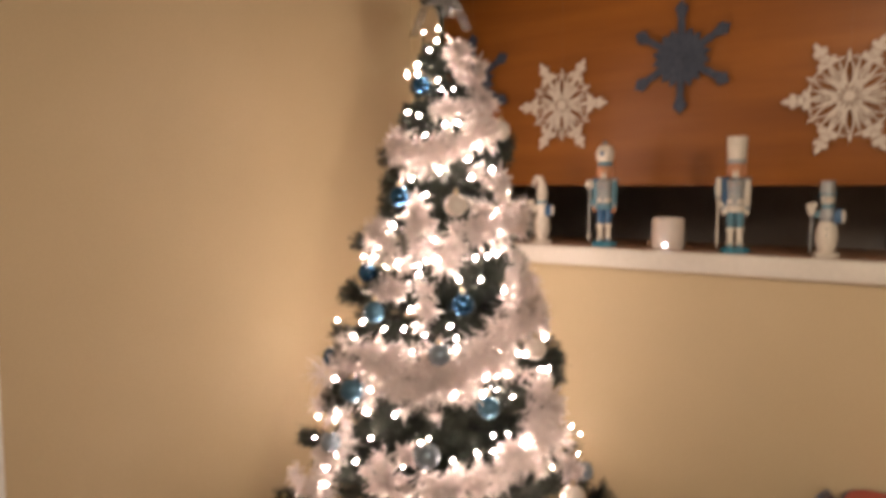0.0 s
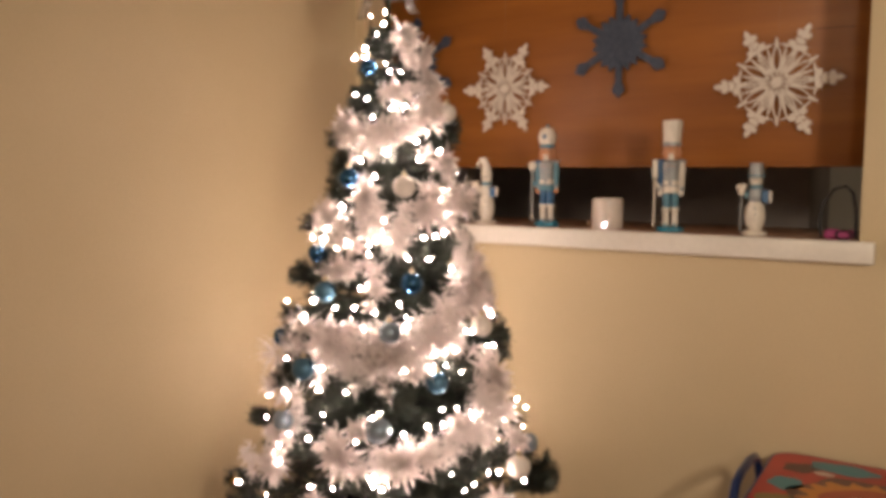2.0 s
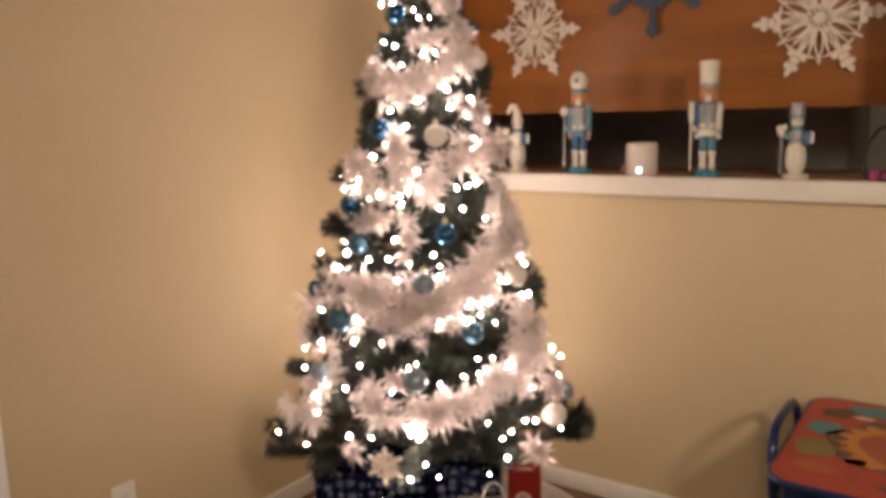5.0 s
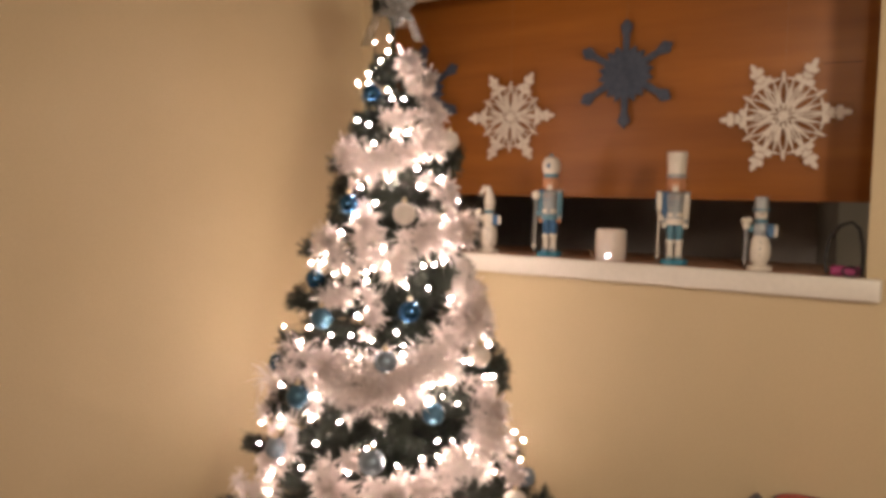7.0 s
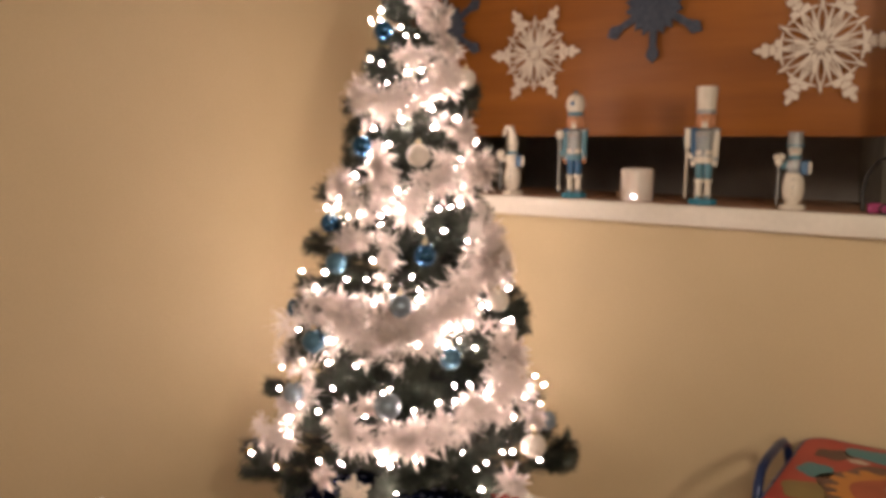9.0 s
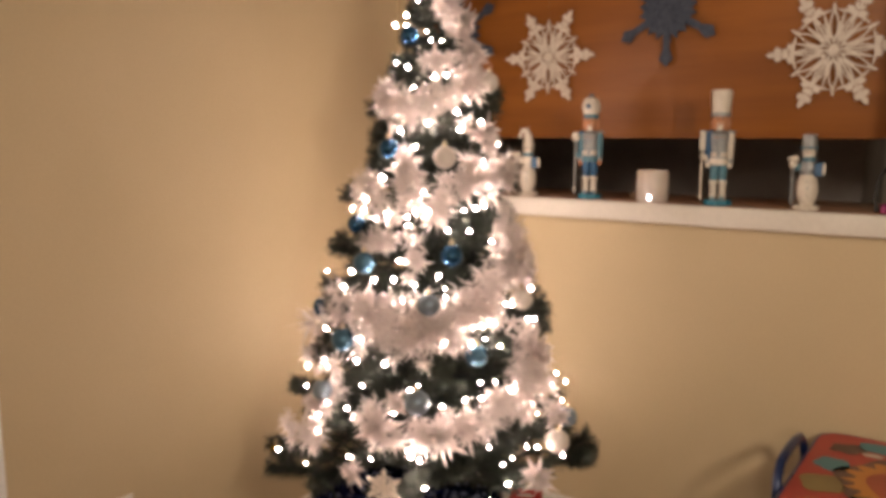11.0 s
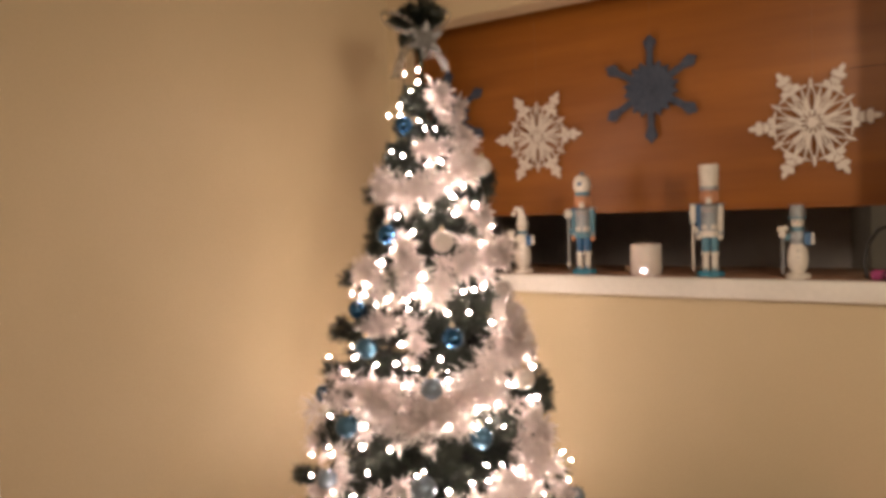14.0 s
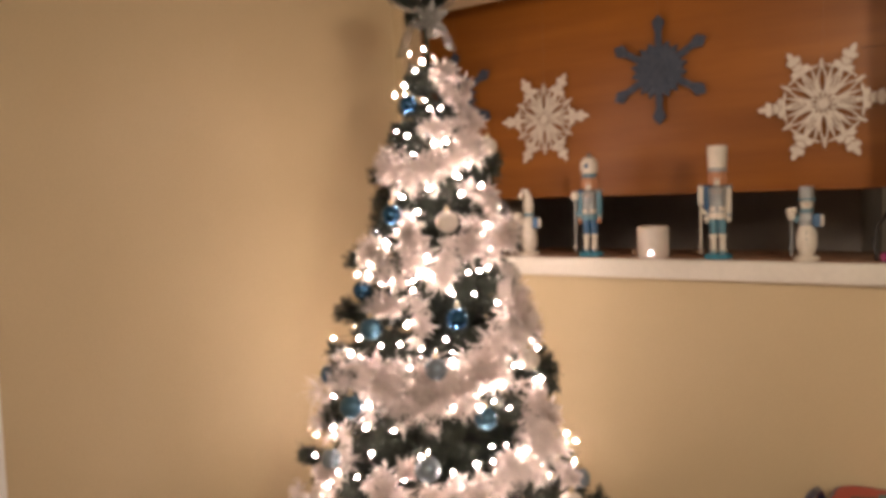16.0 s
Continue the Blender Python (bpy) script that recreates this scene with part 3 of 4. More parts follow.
for angle, z, lift, radius in ((-44, 1.245, 0.037, 0.029), (22, 1.443, 0.022, 0.027), (-6, 0.52, 0.035, 0.031), (-6, 0.877, 0.03, 0.029)):
    bauble(angle, z, lift, radius, PEARL, "pearl-white glitter bauble hanging on the tree")
bauble(-138, 0.394, 0.0, 0.018, mat("glossy_gold_glass", (0.42, 0.30, 0.06), 0.15, 0.8, (0.32, 0.22, 0.04), 6), "small glossy gold bauble on a low bough")


# ---- cut-out snowflakes ----
def leaf(x0, x1, half, point=1.0, n=5):
    """The outline of a slim leaf along x."""
    up = [(x0 + (x1 - x0) * k / n, half * math.sin(math.pi * (k / n) ** point)) for k in range(1, n)]
    return [(x0, 0.0)] + [(x, -y) for x, y in up] + [(x1, 0.0)] + up[::-1]


def lobe(x0, x1, half, n=7):
    """The outline of a rounded, pointed lobe along x, widest past its middle."""
    up = [(x0 + (x1 - x0) * k / n, half * math.sin(math.pi * (k / n) ** 1.25) ** 0.8) for k in range(1, n)]
    return [(x0, 0.0)] + [(x, -y) for x, y in up] + [(x1, 0.0)] + up[::-1]


def white_flake_bm(r, thick):
    """Six arms that end in clusters of rounded lobes, on a wheel of twelve slim loops."""
    bm = bmesh.new()
    step = 0
    for k in range(6):
        arm = Matrix.Rotation(k * math.pi / 3, 4, "Z")
        pieces = [(arm, [(0, -0.017), (0.90, -0.015), (0.90, 0.015), (0, 0.017)]), (arm, lobe(0.80, 1.0, 0.046))]
        for at, long, wide, angle in ((0.57, 0.18, 0.058, 60), (0.66, 0.12, 0.034, 40), (0.77, 0.14, 0.052, 50)):
            for s in (1, -1):
                pieces.append((arm @ Matrix.Translation((at, 0, 0)) @ Matrix.Rotation(s * radians(angle), 4, "Z"), lobe(0, long, wide)))
        # the loops: two thin curved sides each, with open space between
        for turn in (0, math.pi / 6):
            m = arm @ Matrix.Rotation(turn, 4, "Z")
            far, belly = (0.60, 0.052) if turn == 0 else (0.62, 0.060)
            for s in (1, -1):
                rim = [(0.12 + (far - 0.12) * f, s * belly * math.sin(math.pi * f)) for f in (n / 8 for n in range(9))]
                pieces.append((m, [(x, y - 0.012) for x, y in rim] + [(x, y + 0.012) for x, y in rim[::-1]]))
        pieces.append((arm @ Matrix.Rotation(math.pi / 6, 4, "Z"), leaf(0.54, 0.72, 0.026)))
        pieces.append((arm @ Matrix.Rotation(math.pi / 6, 4, "Z"), [(0.0, -0.012), (0.20, -0.012), (0.20, 0.012), (0.0, 0.012)]))
        for s in (1, -1):
            pieces.append((arm @ Matrix.Rotation(s * radians(15), 4, "Z"), leaf(0.14, 0.62, 0.022)))
            pieces.append((arm @ Matrix.Translation((0.575, s * 0.155, 0)) @ Matrix.Rotation(s * radians(104), 4, "Z"), leaf(-0.13, 0.13, 0.020)))
        for m, outline in pieces:
            step += 1
            t = thick * (1 + 0.04 * (step % 17))
            bm_plate([(x * r, y * r) for x, y in outline], -t / 2, t / 2, bm, m=Matrix.Diagonal((r, r, 1, 1)) @ m @ Matrix.Diagonal((1 / r, 1 / r, 1, 1)))
    bm_plate([(0.07 * r * math.cos(a), 0.07 * r * math.sin(a)) for a in (2 * math.pi * k / 16 for k in range(16))], -thick * 0.9, thick * 0.9, bm)
    return bm


def blue_flake_bm(r, thick):
    """A hub ringed with short points, raised ribs on it, and six slim arms with lobed ends."""
    bm = bmesh.new()
    hub = []
    for k in range(36):
        a = 2 * math.pi * k / 36
        rr = (0.54 if k % 2 == 0 else 0.43) * r
        hub.append((rr * math.cos(a), rr * math.sin(a)))
    bm_plate(hub, -thick * 0.7, thick * 0.7, bm)
    step = 0
    for k in range(12):
        m = Matrix.Rotation(k * math.pi / 6, 4, "Z")
        bm_plate([(x * r, y * r) for x, y in leaf(0.04, 0.46, 0.035)], -thick * (0.9 + 0.02 * k), thick * (0.9 + 0.02 * k), bm, m)
    for k in range(6):
        arm = Matrix.Rotation(k * math.pi / 3, 4, "Z")
        pieces = [(arm, [(0.3, -0.070), (0.84, -0.056), (0.84, 0.056), (0.3, 0.070)]), (arm, lobe(0.60, 1.0, 0.098))]
        for s in (1, -1):
            pieces.append((arm @ Matrix.Translation((0.74, 0, 0)) @ Matrix.Rotation(s * radians(30), 4, "Z"), lobe(0, 0.20, 0.055)))
        for m, outline in pieces:
            step += 1
            t = thick * (0.5 + 0.012 * step)
            bm_plate([(x * r, y * r) for x, y in outline], -t, t, bm, m=Matrix.Diagonal((r, r, 1, 1)) @ m @ Matrix.Diagonal((1 / r, 1 / r, 1, 1)))
    return bm


FELT = mat("blue_glitter_felt", (0.085, 0.105, 0.155), 0.6, 0.2, (0.04, 0.055, 0.09), 70, bump=0.6, fine=400)
CARD = mat("white_glitter_wood", (0.82, 0.74, 0.66), 0.55, second=(0.74, 0.66, 0.58), scale=40, bump=0.35, fine=450)
THREAD = mat("white_thread", (0.35, 0.24, 0.15), 0.7)


def hung_flake(x, z, r, turn, white):
    ob = thing("snowflake", "large white cut-out glitter snowflake hanging in the pass-through" if white else "large dark blue felt snowflake hanging in the pass-through", "snowflake", (x, 0.28, z), group="snowflakes in the pass-through")
    flake = part("flake", white_flake_bm(r, 0.005) if white else blue_flake_bm(r, 0.005), CARD if white else FELT, ob)
    flake.matrix_basis = pose(0, 0, 0, 90, 0, 0) @ pose(0, 0, 0, 0, 0, turn)
    part("thread", bm_tube([(0.0, 0.0, r * (0.62 if white else 0.98)), (0, 0.004, CEILING - 0.01 - z)], 0.00028, 4), THREAD, ob)


hung_flake(0.493, 1.588, 0.186, 0, True)
hung_flake(1.463, 1.555, 0.194, 2, True)
hung_flake(0.944, 1.719, 0.188, 30, False)
hung_flake(0.088, 1.706, 0.188, 30, False)

ornament = tagged(new("snowflake"), "small white glitter snowflake ornament on a low branch", "snowflake")
ornament.matrix_basis = facing(-68, 0.455, 0.035, 30, 0.0)
part("flake", white_flake_bm(0.050, 0.004), CARD, ornament)


# ---- the topper ----
def ribbon_bm(points, width, way):
    """A strip of ribbon along points, with thickness."""
    bm = bmesh.new()
    rows = []
    for k, p in enumerate(points):
        w = Vector(way) * width / 2
        rows.append((bm.verts.new(Vector(p) - w), bm.verts.new(Vector(p) + w)))
    for a, b in zip(rows, rows[1:]):
        bm.faces.new((a[0], a[1], b[1], b[0]))
    bmesh.ops.solidify(bm, geom=bm.faces[:], thickness=0.001)
    return bm


# a white ribbon end hanging down by the ledge
ribbon = thing("ribbon", "short white satin ribbon end hanging from a branch", "ribbon", (*AXIS, 0))
pts = [on_tree(1 - 10 * k / 7, 1.128 - 0.1 * k / 7, 0.035 + 0.006 * math.sin(k)) for k in range(8)]
part("strip", ribbon_bm(pts, 0.036, (0.80, 0.60, 0)), PETAL, ribbon)

topper = thing("tree_topper", "silver glitter flower with grey gauze bow, ribbon tails and dark sprigs", "tree topper", (*AXIS, 1.80))
side = Vector((0.80, 0.60, 0))
front = Vector((0.6, -0.8, 0))
up = Vector((0, 0, 1))
for k, (angle, tilt, size, lift) in enumerate(((-150, -25, 0.62, 0.04), (-120, -50, 0.62, 0.03), (-90, -70, 0.7, 0.02), (-53, -40, 0.5, 0.05), (-20, -65, 0.66, 0.02), (20, -35, 0.5, 0.05), (60, -60, 0.7, 0.03), (140, -50, 0.6, 0.03), (-53, -86, 0.72, 0.03), (170, -15, 0.45, 0.03), (-60, 10, 0.45, 0.03))):
    ob = new("sprig", BOUGHS[k % 4])
    ob.parent = topper
    ob.matrix_basis = pose(0.0, 0.0, lift - 0.02, 0, 0, angle) @ pose(0, 0, 0, 30 * k, tilt, 0) @ Matrix.Scale(size, 4)
for s, rise in ((-1, 0.035), (0.8, 0.03)):
    loop = [side * s * (0.012 + 0.048 * (1 - math.cos(a))) + front * (0.03 + 0.012 * math.sin(a)) + up * (0.035 + rise * (1 - math.cos(a)) / 2 + 0.020 * math.sin(a)) for a in (2 * math.pi * k / 16 for k in range(17))]
    part("bow_loop", ribbon_bm(loop, 0.030, front * 0.8 + up * 0.3), GAUZE, topper)
for s, drop in ((-1, 0.110), (0.95, 0.095), (0.3, 0.06)):
    pts = [side * s * (0.016 + 0.058 * f ** 0.7) + front * (0.055 + 0.010 * math.sin(f * 5)) + Vector((0, 0, 0.005 - drop * f)) for f in (k / 9 for k in range(10))]
    part("ribbon_tail", ribbon_bm(pts, 0.030, side * 0.9 + front * 0.3), GAUZE, topper)
heart = Matrix.Translation(front * 0.070 + side * 0.014 - up * 0.008) @ front.to_track_quat("Z", "Y").to_matrix().to_4x4()
SILVER_PETAL = mesh_of(bm_plate(leaf(0.004, 0.056, 0.0095), -0.0008, 0.0008), "petal", SILVER)
for ring, (count, tilt, size) in enumerate(((6, -8, 1.0), (6, -30, 0.7))):
    for k in range(count):
        ob = new("petal", SILVER_PETAL)
        ob.parent = topper
        ob.matrix_basis = heart @ pose(0, 0, 0.003 * ring, 0, 0, 360 * (k + 0.5 * ring) / count + 22) @ pose(0, 0, 0, 12, tilt, 0) @ Matrix.Scale(size, 4)
part("centre", bm_turned([(0.0, 0), (0.010, 0), (0.011, 0.007), (0.006, 0.013), (0, 0.014)], 12), SILVER, topper).matrix_basis = heart

# ---- under the tree ----
SATIN = mat("white_satin", (0.84, 0.76, 0.73), 0.3, second=(0.58, 0.51, 0.49), scale=16, bump=0.7, fine=45, Sheen_Weight=0.2)
bm = bmesh.new()
RINGS, SPOKES = 14, 96
rows = [[bm.verts.new((0.05 * math.cos(2 * math.pi * k / SPOKES), 0.05 * math.sin(2 * math.pi * k / SPOKES), 0.018)) for k in range(SPOKES)]]
for n in range(1, RINGS + 1):
    f = n / RINGS
    ring = []
    for k in range(SPOKES):
        a = 2 * math.pi * k / SPOKES
        r = 0.05 + 0.485 * f + 0.006 * f * math.sin(9 * a + 1)
        h = 0.012 + 0.007 * f * (0.5 + 0.5 * math.sin(11 * a + 2 * math.sin(3 * a))) * (1 if n < RINGS else 0.4)
        ring.append(bm.verts.new((r * math.cos(a), r * math.sin(a), h)))
    rows.append(ring)
for a, b in zip(rows, rows[1:]):
    for k in range(SPOKES):
        bm.faces.new((a[k], a[(k + 1) % SPOKES], b[(k + 1) % SPOKES], b[k]))
bmesh.ops.solidify(bm, geom=bm.faces[:], thickness=0.003)
skirt = thing("tree_skirt", "round white satin tree skirt with a piped hem on the floor", "tree skirt", (0.605, -0.575, FLOOR))
part("cloth", bm, SATIN, skirt)
part("hem", bm_tube([(0.537 * math.cos(a) + 0.006 * math.sin(9 * a + 1) * math.cos(a), 0.537 * math.sin(a) + 0.006 * math.sin(9 * a + 1) * math.sin(a), 0.011) for a in (2 * math.pi * k / 96 for k in range(96))], 0.0045, 8, close=True), TRIM, skirt)
for k in range(8):
    a = math.pi / 4 * k + 0.3
    part("seam", bm_tube([(r * math.cos(a), r * math.sin(a), 0.0195) for r in (0.06, 0.2, 0.35, 0.53)], 0.0025, 6), TRIM, skirt)

FOIL = mat("navy_foil_paper", (0.022, 0.046, 0.19), 0.16, 0.9, (0.012, 0.011, 0.028), 8, bump=1.0, fine=16)
PRINT = mat("silver_print", (0.20, 0.22, 0.31), 0.45, 0.2, (0.09, 0.11, 0.20), 40)
TAPE = mat("wine_red_paper", (0.07, 0.02, 0.045), 0.3, 0.5, (0.03, 0.014, 0.04), 12)


def gift(place, turn, w, d, h, seed, paper=FOIL, label="navy foil gift box printed with silver snowflakes"):
    """A wrapped box: creased paper, a folded flap on top and printed snowflakes on its faces."""
    r = random.Random(seed)
    ob = thing("gift_box", label, "gift box", place, turn, "gifts under the tree")
    bm = bm_box(-w / 2, w / 2, -d / 2, d / 2, 0, h, 0.005, 2)
    part("paper", bm, paper, ob)
    part("flap", bm_box(-w / 2 + 0.01, w / 2 - 0.01, -0.012, 0.012, h, h + 0.0015, 0.0005, 1), paper, ob)
    bm = bmesh.new()
    faces = [(w, d, pose(0, 0, h + 0.0003)), (w, h, pose(0, -d / 2 - 0.0003, h / 2, 90)), (d, h, pose(w / 2 + 0.0003, 0, h / 2, 90, 0, 90)), (d, h, pose(-w / 2 - 0.0003, 0, h / 2, 90, 0, -90))]
    step = 0
    for fw, fh, m in faces:
        nx, ny = max(1, int(fw / 0.027)), max(1, int(fh / 0.027))
        for i in range(nx):
            for j in range(ny):
                x = (i + 0.5 + r.uniform(-0.25, 0.25)) / nx * fw - fw / 2
                y = (j + 0.5 + r.uniform(-0.25, 0.25)) / ny * fh - fh / 2
                size = r.uniform(0.004, 0.0145)
                if abs(x) + size > fw / 2 - 0.004 or abs(y) + size > fh / 2 - 0.004:
                    continue
                spin = r.uniform(0, 60)
                for k in range(3):
                    step += 1
                    bm_plate([(-size, -size * 0.14), (size, -size * 0.14), (size, size * 0.14), (-size, size * 0.14)], 0, 0.0006 + 0.0001 * (k + step % 2), bm, m @ pose(x, y, 0, 0, 0, spin + 60 * k))
                bm_plate([(size * 0.5 * math.cos(a), size * 0.5 * math.sin(a)) for a in (math.pi / 3 * k for k in range(6))], 0, 0.0011, bm, m @ pose(x, y, 0, 0, 0, spin + 30))
    tagged(part("snowflake_print", bm, PRINT, ob, smooth=False), kind="stuff")
    return ob


gift((0.592, -1.018, FLOOR + 0.021), 47, 0.15, 0.20, 0.235, 1)
gift((0.738, -0.925, FLOOR + 0.021), 30, 0.165, 0.20, 0.280, 6)
gift((0.575, -0.80, FLOOR + 0.021), 38, 0.36, 0.10, 0.345, 2)
gift((0.60, -0.835, FLOOR + 0.368), 30, 0.20, 0.09, 0.055, 5)
gift((0.866, -0.891, FLOOR + 0.021), 35, 0.068, 0.10, 0.25, 3, TAPE, "narrow dark plum gift box with silver snowflakes")
gift((0.775, -0.665, FLOOR + 0.021), 28, 0.20, 0.14, 0.33, 4)

KRAFT = mat("white_paper", (0.86, 0.81, 0.76), 0.6, second=(0.74, 0.68, 0.62), scale=8, bump=0.08)
TISSUE = mat("grey_tissue_paper", (0.30, 0.29, 0.25), 0.55, second=(0.16, 0.155, 0.13), scale=24, bump=0.5, fine=60)
CORD = mat("white_cord", (0.75, 0.72, 0.68), 0.7)
RED = mat("red_paper", (0.55, 0.035, 0.03), 0.4, second=(0.44, 0.03, 0.028), scale=9)


def bag_bm(w, d, h, wall=0.0012):
    """An open paper bag: four walls and a bottom with creased gussets."""
    bm = bmesh.new()
    loops = []
    for z, pinch in ((0, 0.0), (h * 0.5, 0.10), (h, 0.18)):
        p = d / 2 * pinch
        loops.append([bm.verts.new(v) for v in ((-w / 2, -d / 2, z), (0, -d / 2, z), (w / 2, -d / 2, z), (w / 2 - p, 0, z), (w / 2, d / 2, z), (0, d / 2, z), (-w / 2, d / 2, z), (-w / 2 + p, 0, z))])
    for a, b in zip(loops, loops[1:]):
        for k in range(8):
            bm.faces.new((a[k], a[(k + 1) % 8], b[(k + 1) % 8], b[k]))
    bm.faces.new(loops[0][::-1])
    bmesh.ops.solidify(bm, geom=bm.faces[:], thickness=wall)
    return bm


def crumple_bm(w, d, z, height, seed, n=8):
    """Crumpled tissue: a jagged sheet with folds, closed below."""
    r = random.Random(seed)
    bm = bmesh.new()
    grid = []
    for i in range(n + 1):
        row = []
        for j in range(n + 1):
            edge = min(i, n - i, j, n - j) == 0
            row.append(bm.verts.new((w * (i / n - 0.5) + r.uniform(-1, 1) * w * 0.02, d * (j / n - 0.5) + r.uniform(-1, 1) * d * 0.02, z + (0 if edge else height * r.uniform(0.55, 1.0) * (math.sin(math.pi * i / n) * math.sin(math.pi * j / n)) ** 0.35))))
        grid.append(row)
    for i in range(n):
        for j in range(n):
            bm.faces.new((grid[i][j], grid[i + 1][j], grid[i + 1][j + 1], grid[i][j + 1]))
    bmesh.ops.solidify(bm, geom=bm.faces[:], thickness=0.001)
    return bm


def gift_bag(place, turn, w, d, h, material, label, puff, seed, handles=True, tissue=TISSUE):
    ob = thing("gift_bag", label, "gift bag", place, turn, "gifts under the tree")
    part("bag", bag_bm(w, d, h), material, ob)
    part("tissue", crumple_bm(w * 0.86, d * 0.8, h * 0.86, puff, seed), tissue, ob, "crumpled grey tissue paper", smooth=False)
    if handles:
        for y in (-d / 2 + 0.004, d / 2 - 0.004):
            lean = -0.03 if y < 0 else 0.012
            pts = [(w * 0.24 * math.cos(a), y + lean * math.sin(a), h - 0.02 + 0.072 * math.sin(a)) for a in (math.pi * k / 14 for k in range(15))]
            part("handle", bm_tube(pts, 0.0026, 6), CORD, ob)
    return ob


bag = gift_bag((1.040, -0.950, FLOOR + 0.021), 30, 0.130, 0.10, 0.384, KRAFT, "white paper gift bag with cord handles and grey tissue", 0.10, 4)
part("tag_string", bm_tube([(0.0 + 0.006 * math.sin(k * 1.7), -0.0515, 0.335 - 0.012 * k) for k in range(7)], 0.0012, 5), CORD, bag)
gift_bag((0.948, -0.870, FLOOR + 0.021), 30, 0.11, 0.08, 0.350, mat("silver_grey_paper", (0.42, 0.40, 0.37), 0.35, 0.3, (0.3, 0.28, 0.26), 14, bump=0.2), "silver-grey gift bag stuffed with grey tissue", 0.08, 9, False, TISSUE)
red = gift_bag((0.812, -0.395, FLOOR + 0.021), 28, 0.100, 0.05, 0.225, RED, "small red gift bag with a white printed beard shape", 0.03, 12, False, KRAFT)
part("printed_beard", bm_plate([(0.028 * math.cos(a), 0.038 * math.sin(a) * (1 if math.sin(a) > 0 else 1.25)) for a in (2 * math.pi * k / 24 for k in range(24))], 0, 0.0012, m=pose(-0.004, -0.0265, 0.115, 90)), KRAFT, red)
part("printed_face", bm_plate([(0.016 * math.cos(a), 0.011 * math.sin(a)) for a in (2 * math.pi * k / 16 for k in range(16))], 0, 0.0018, m=pose(-0.004, -0.0265, 0.137, 90)), mat("pink_print", (0.6, 0.33, 0.25), 0.5), red)

# ---- children's table and chair ----
NAVY = mat("blue_enamel_steel", (0.012, 0.03, 0.105), 0.3, 0.2, (0.009, 0.022, 0.08), 10)
INKY = mat("dark_navy_steel", (0.010, 0.014, 0.04), 0.35, 0.2)
SCARLET = mat("red_printed_laminate", (0.40, 0.032, 0.026), 0.35, second=(0.33, 0.026, 0.022), scale=5)
PRINTS = {
    "teal": mat("teal_print", (0.045, 0.20, 0.23), 0.35, second=(0.04, 0.20, 0.24), scale=12),
    "orange": mat("orange_print", (0.52, 0.21, 0.035), 0.35, second=(0.52, 0.20, 0.035), scale=12),
    "brick": mat("brick_red_print", (0.40, 0.075, 0.03), 0.35, second=(0.30, 0.05, 0.025), scale=9),
    "dark": mat("dark_brown_print", (0.12, 0.05, 0.04), 0.35, second=(0.08, 0.035, 0.03), scale=9),
    "olive": mat("olive_print", (0.22, 0.16, 0.05), 0.35, second=(0.18, 0.12, 0.04), scale=9),
    "cream": mat("cream_print", (0.60, 0.52, 0.42), 0.35, second=(0.52, 0.44, 0.36), scale=9),
}


def rounded(w, d, r, n=8):
    pts = []
    for cx, cy, a0 in ((w / 2 - r, d / 2 - r, 0), (-w / 2 + r, d / 2 - r, 90), (-w / 2 + r, -d / 2 + r, 180), (w / 2 - r, -d / 2 + r, 270)):
        pts += [(cx + r * math.cos(radians(a0 + 90 * k / n)), cy + r * math.sin(radians(a0 + 90 * k / n))) for k in range(n + 1)]
    return pts


table = thing("childrens_table", "red printed children's table with blue steel legs by the wall", "table", (1.862, -0.330, FLOOR))
TW, TD, TH = 0.60, 0.60, 0.503
part("tabletop", bm_plate(rounded(TW, TD, 0.06), TH - 0.014, TH), SCARLET, table, "red laminate top with colourful printed shapes")
part("edge_trim", bm_tube([(x, y, TH - 0.009) for x, y in rounded(TW + 0.004, TD + 0.004, 0.062)], 0.0095, 8, close=True), NAVY, table)
part("apron", bm_plate(rounded(TW - 0.05, TD - 0.05, 0.05), TH - 0.05, TH - 0.015), NAVY, table)
for sx in (-1, 1):
    for sy in (-1, 1):
        leg = part("leg", bm_tube([(sx * 0.255, sy * 0.255, TH - 0.02), (sx * 0.272, sy * 0.268, 0.25), (sx * 0.287, sy * 0.28, 0.012)], 0.0135, 10), NAVY, table)
        part("rubber_foot", bm_turned([(0, 0), (0.017, 0), (0.017, 0.014), (0.0135, 0.02), (0, 0.02)], 14, (sx * 0.287, sy * 0.28, 0.0)), BLACK, leg)


def blot(x, y, rx, ry, ink, level, turn=0.0, wob=0.0, lobes=5, teeth=0):
    """A printed patch on the table top."""
    n = 64
    pts = []
    for k in range(n):
        a = 2 * math.pi * k / n
        f = 1 + wob * math.sin(lobes * a + x * 40)
        if teeth:
            f *= 1.0 if math.sin(teeth * a) > 0 else 0.84
        pts.append((rx * f * math.cos(a), ry * f * math.sin(a)))
    part("printed_patch", bm_plate(pts, 0, 0.0006, m=pose(x, y, TH + 0.0004 * level, 0, 0, turn)), PRINTS[ink], table)


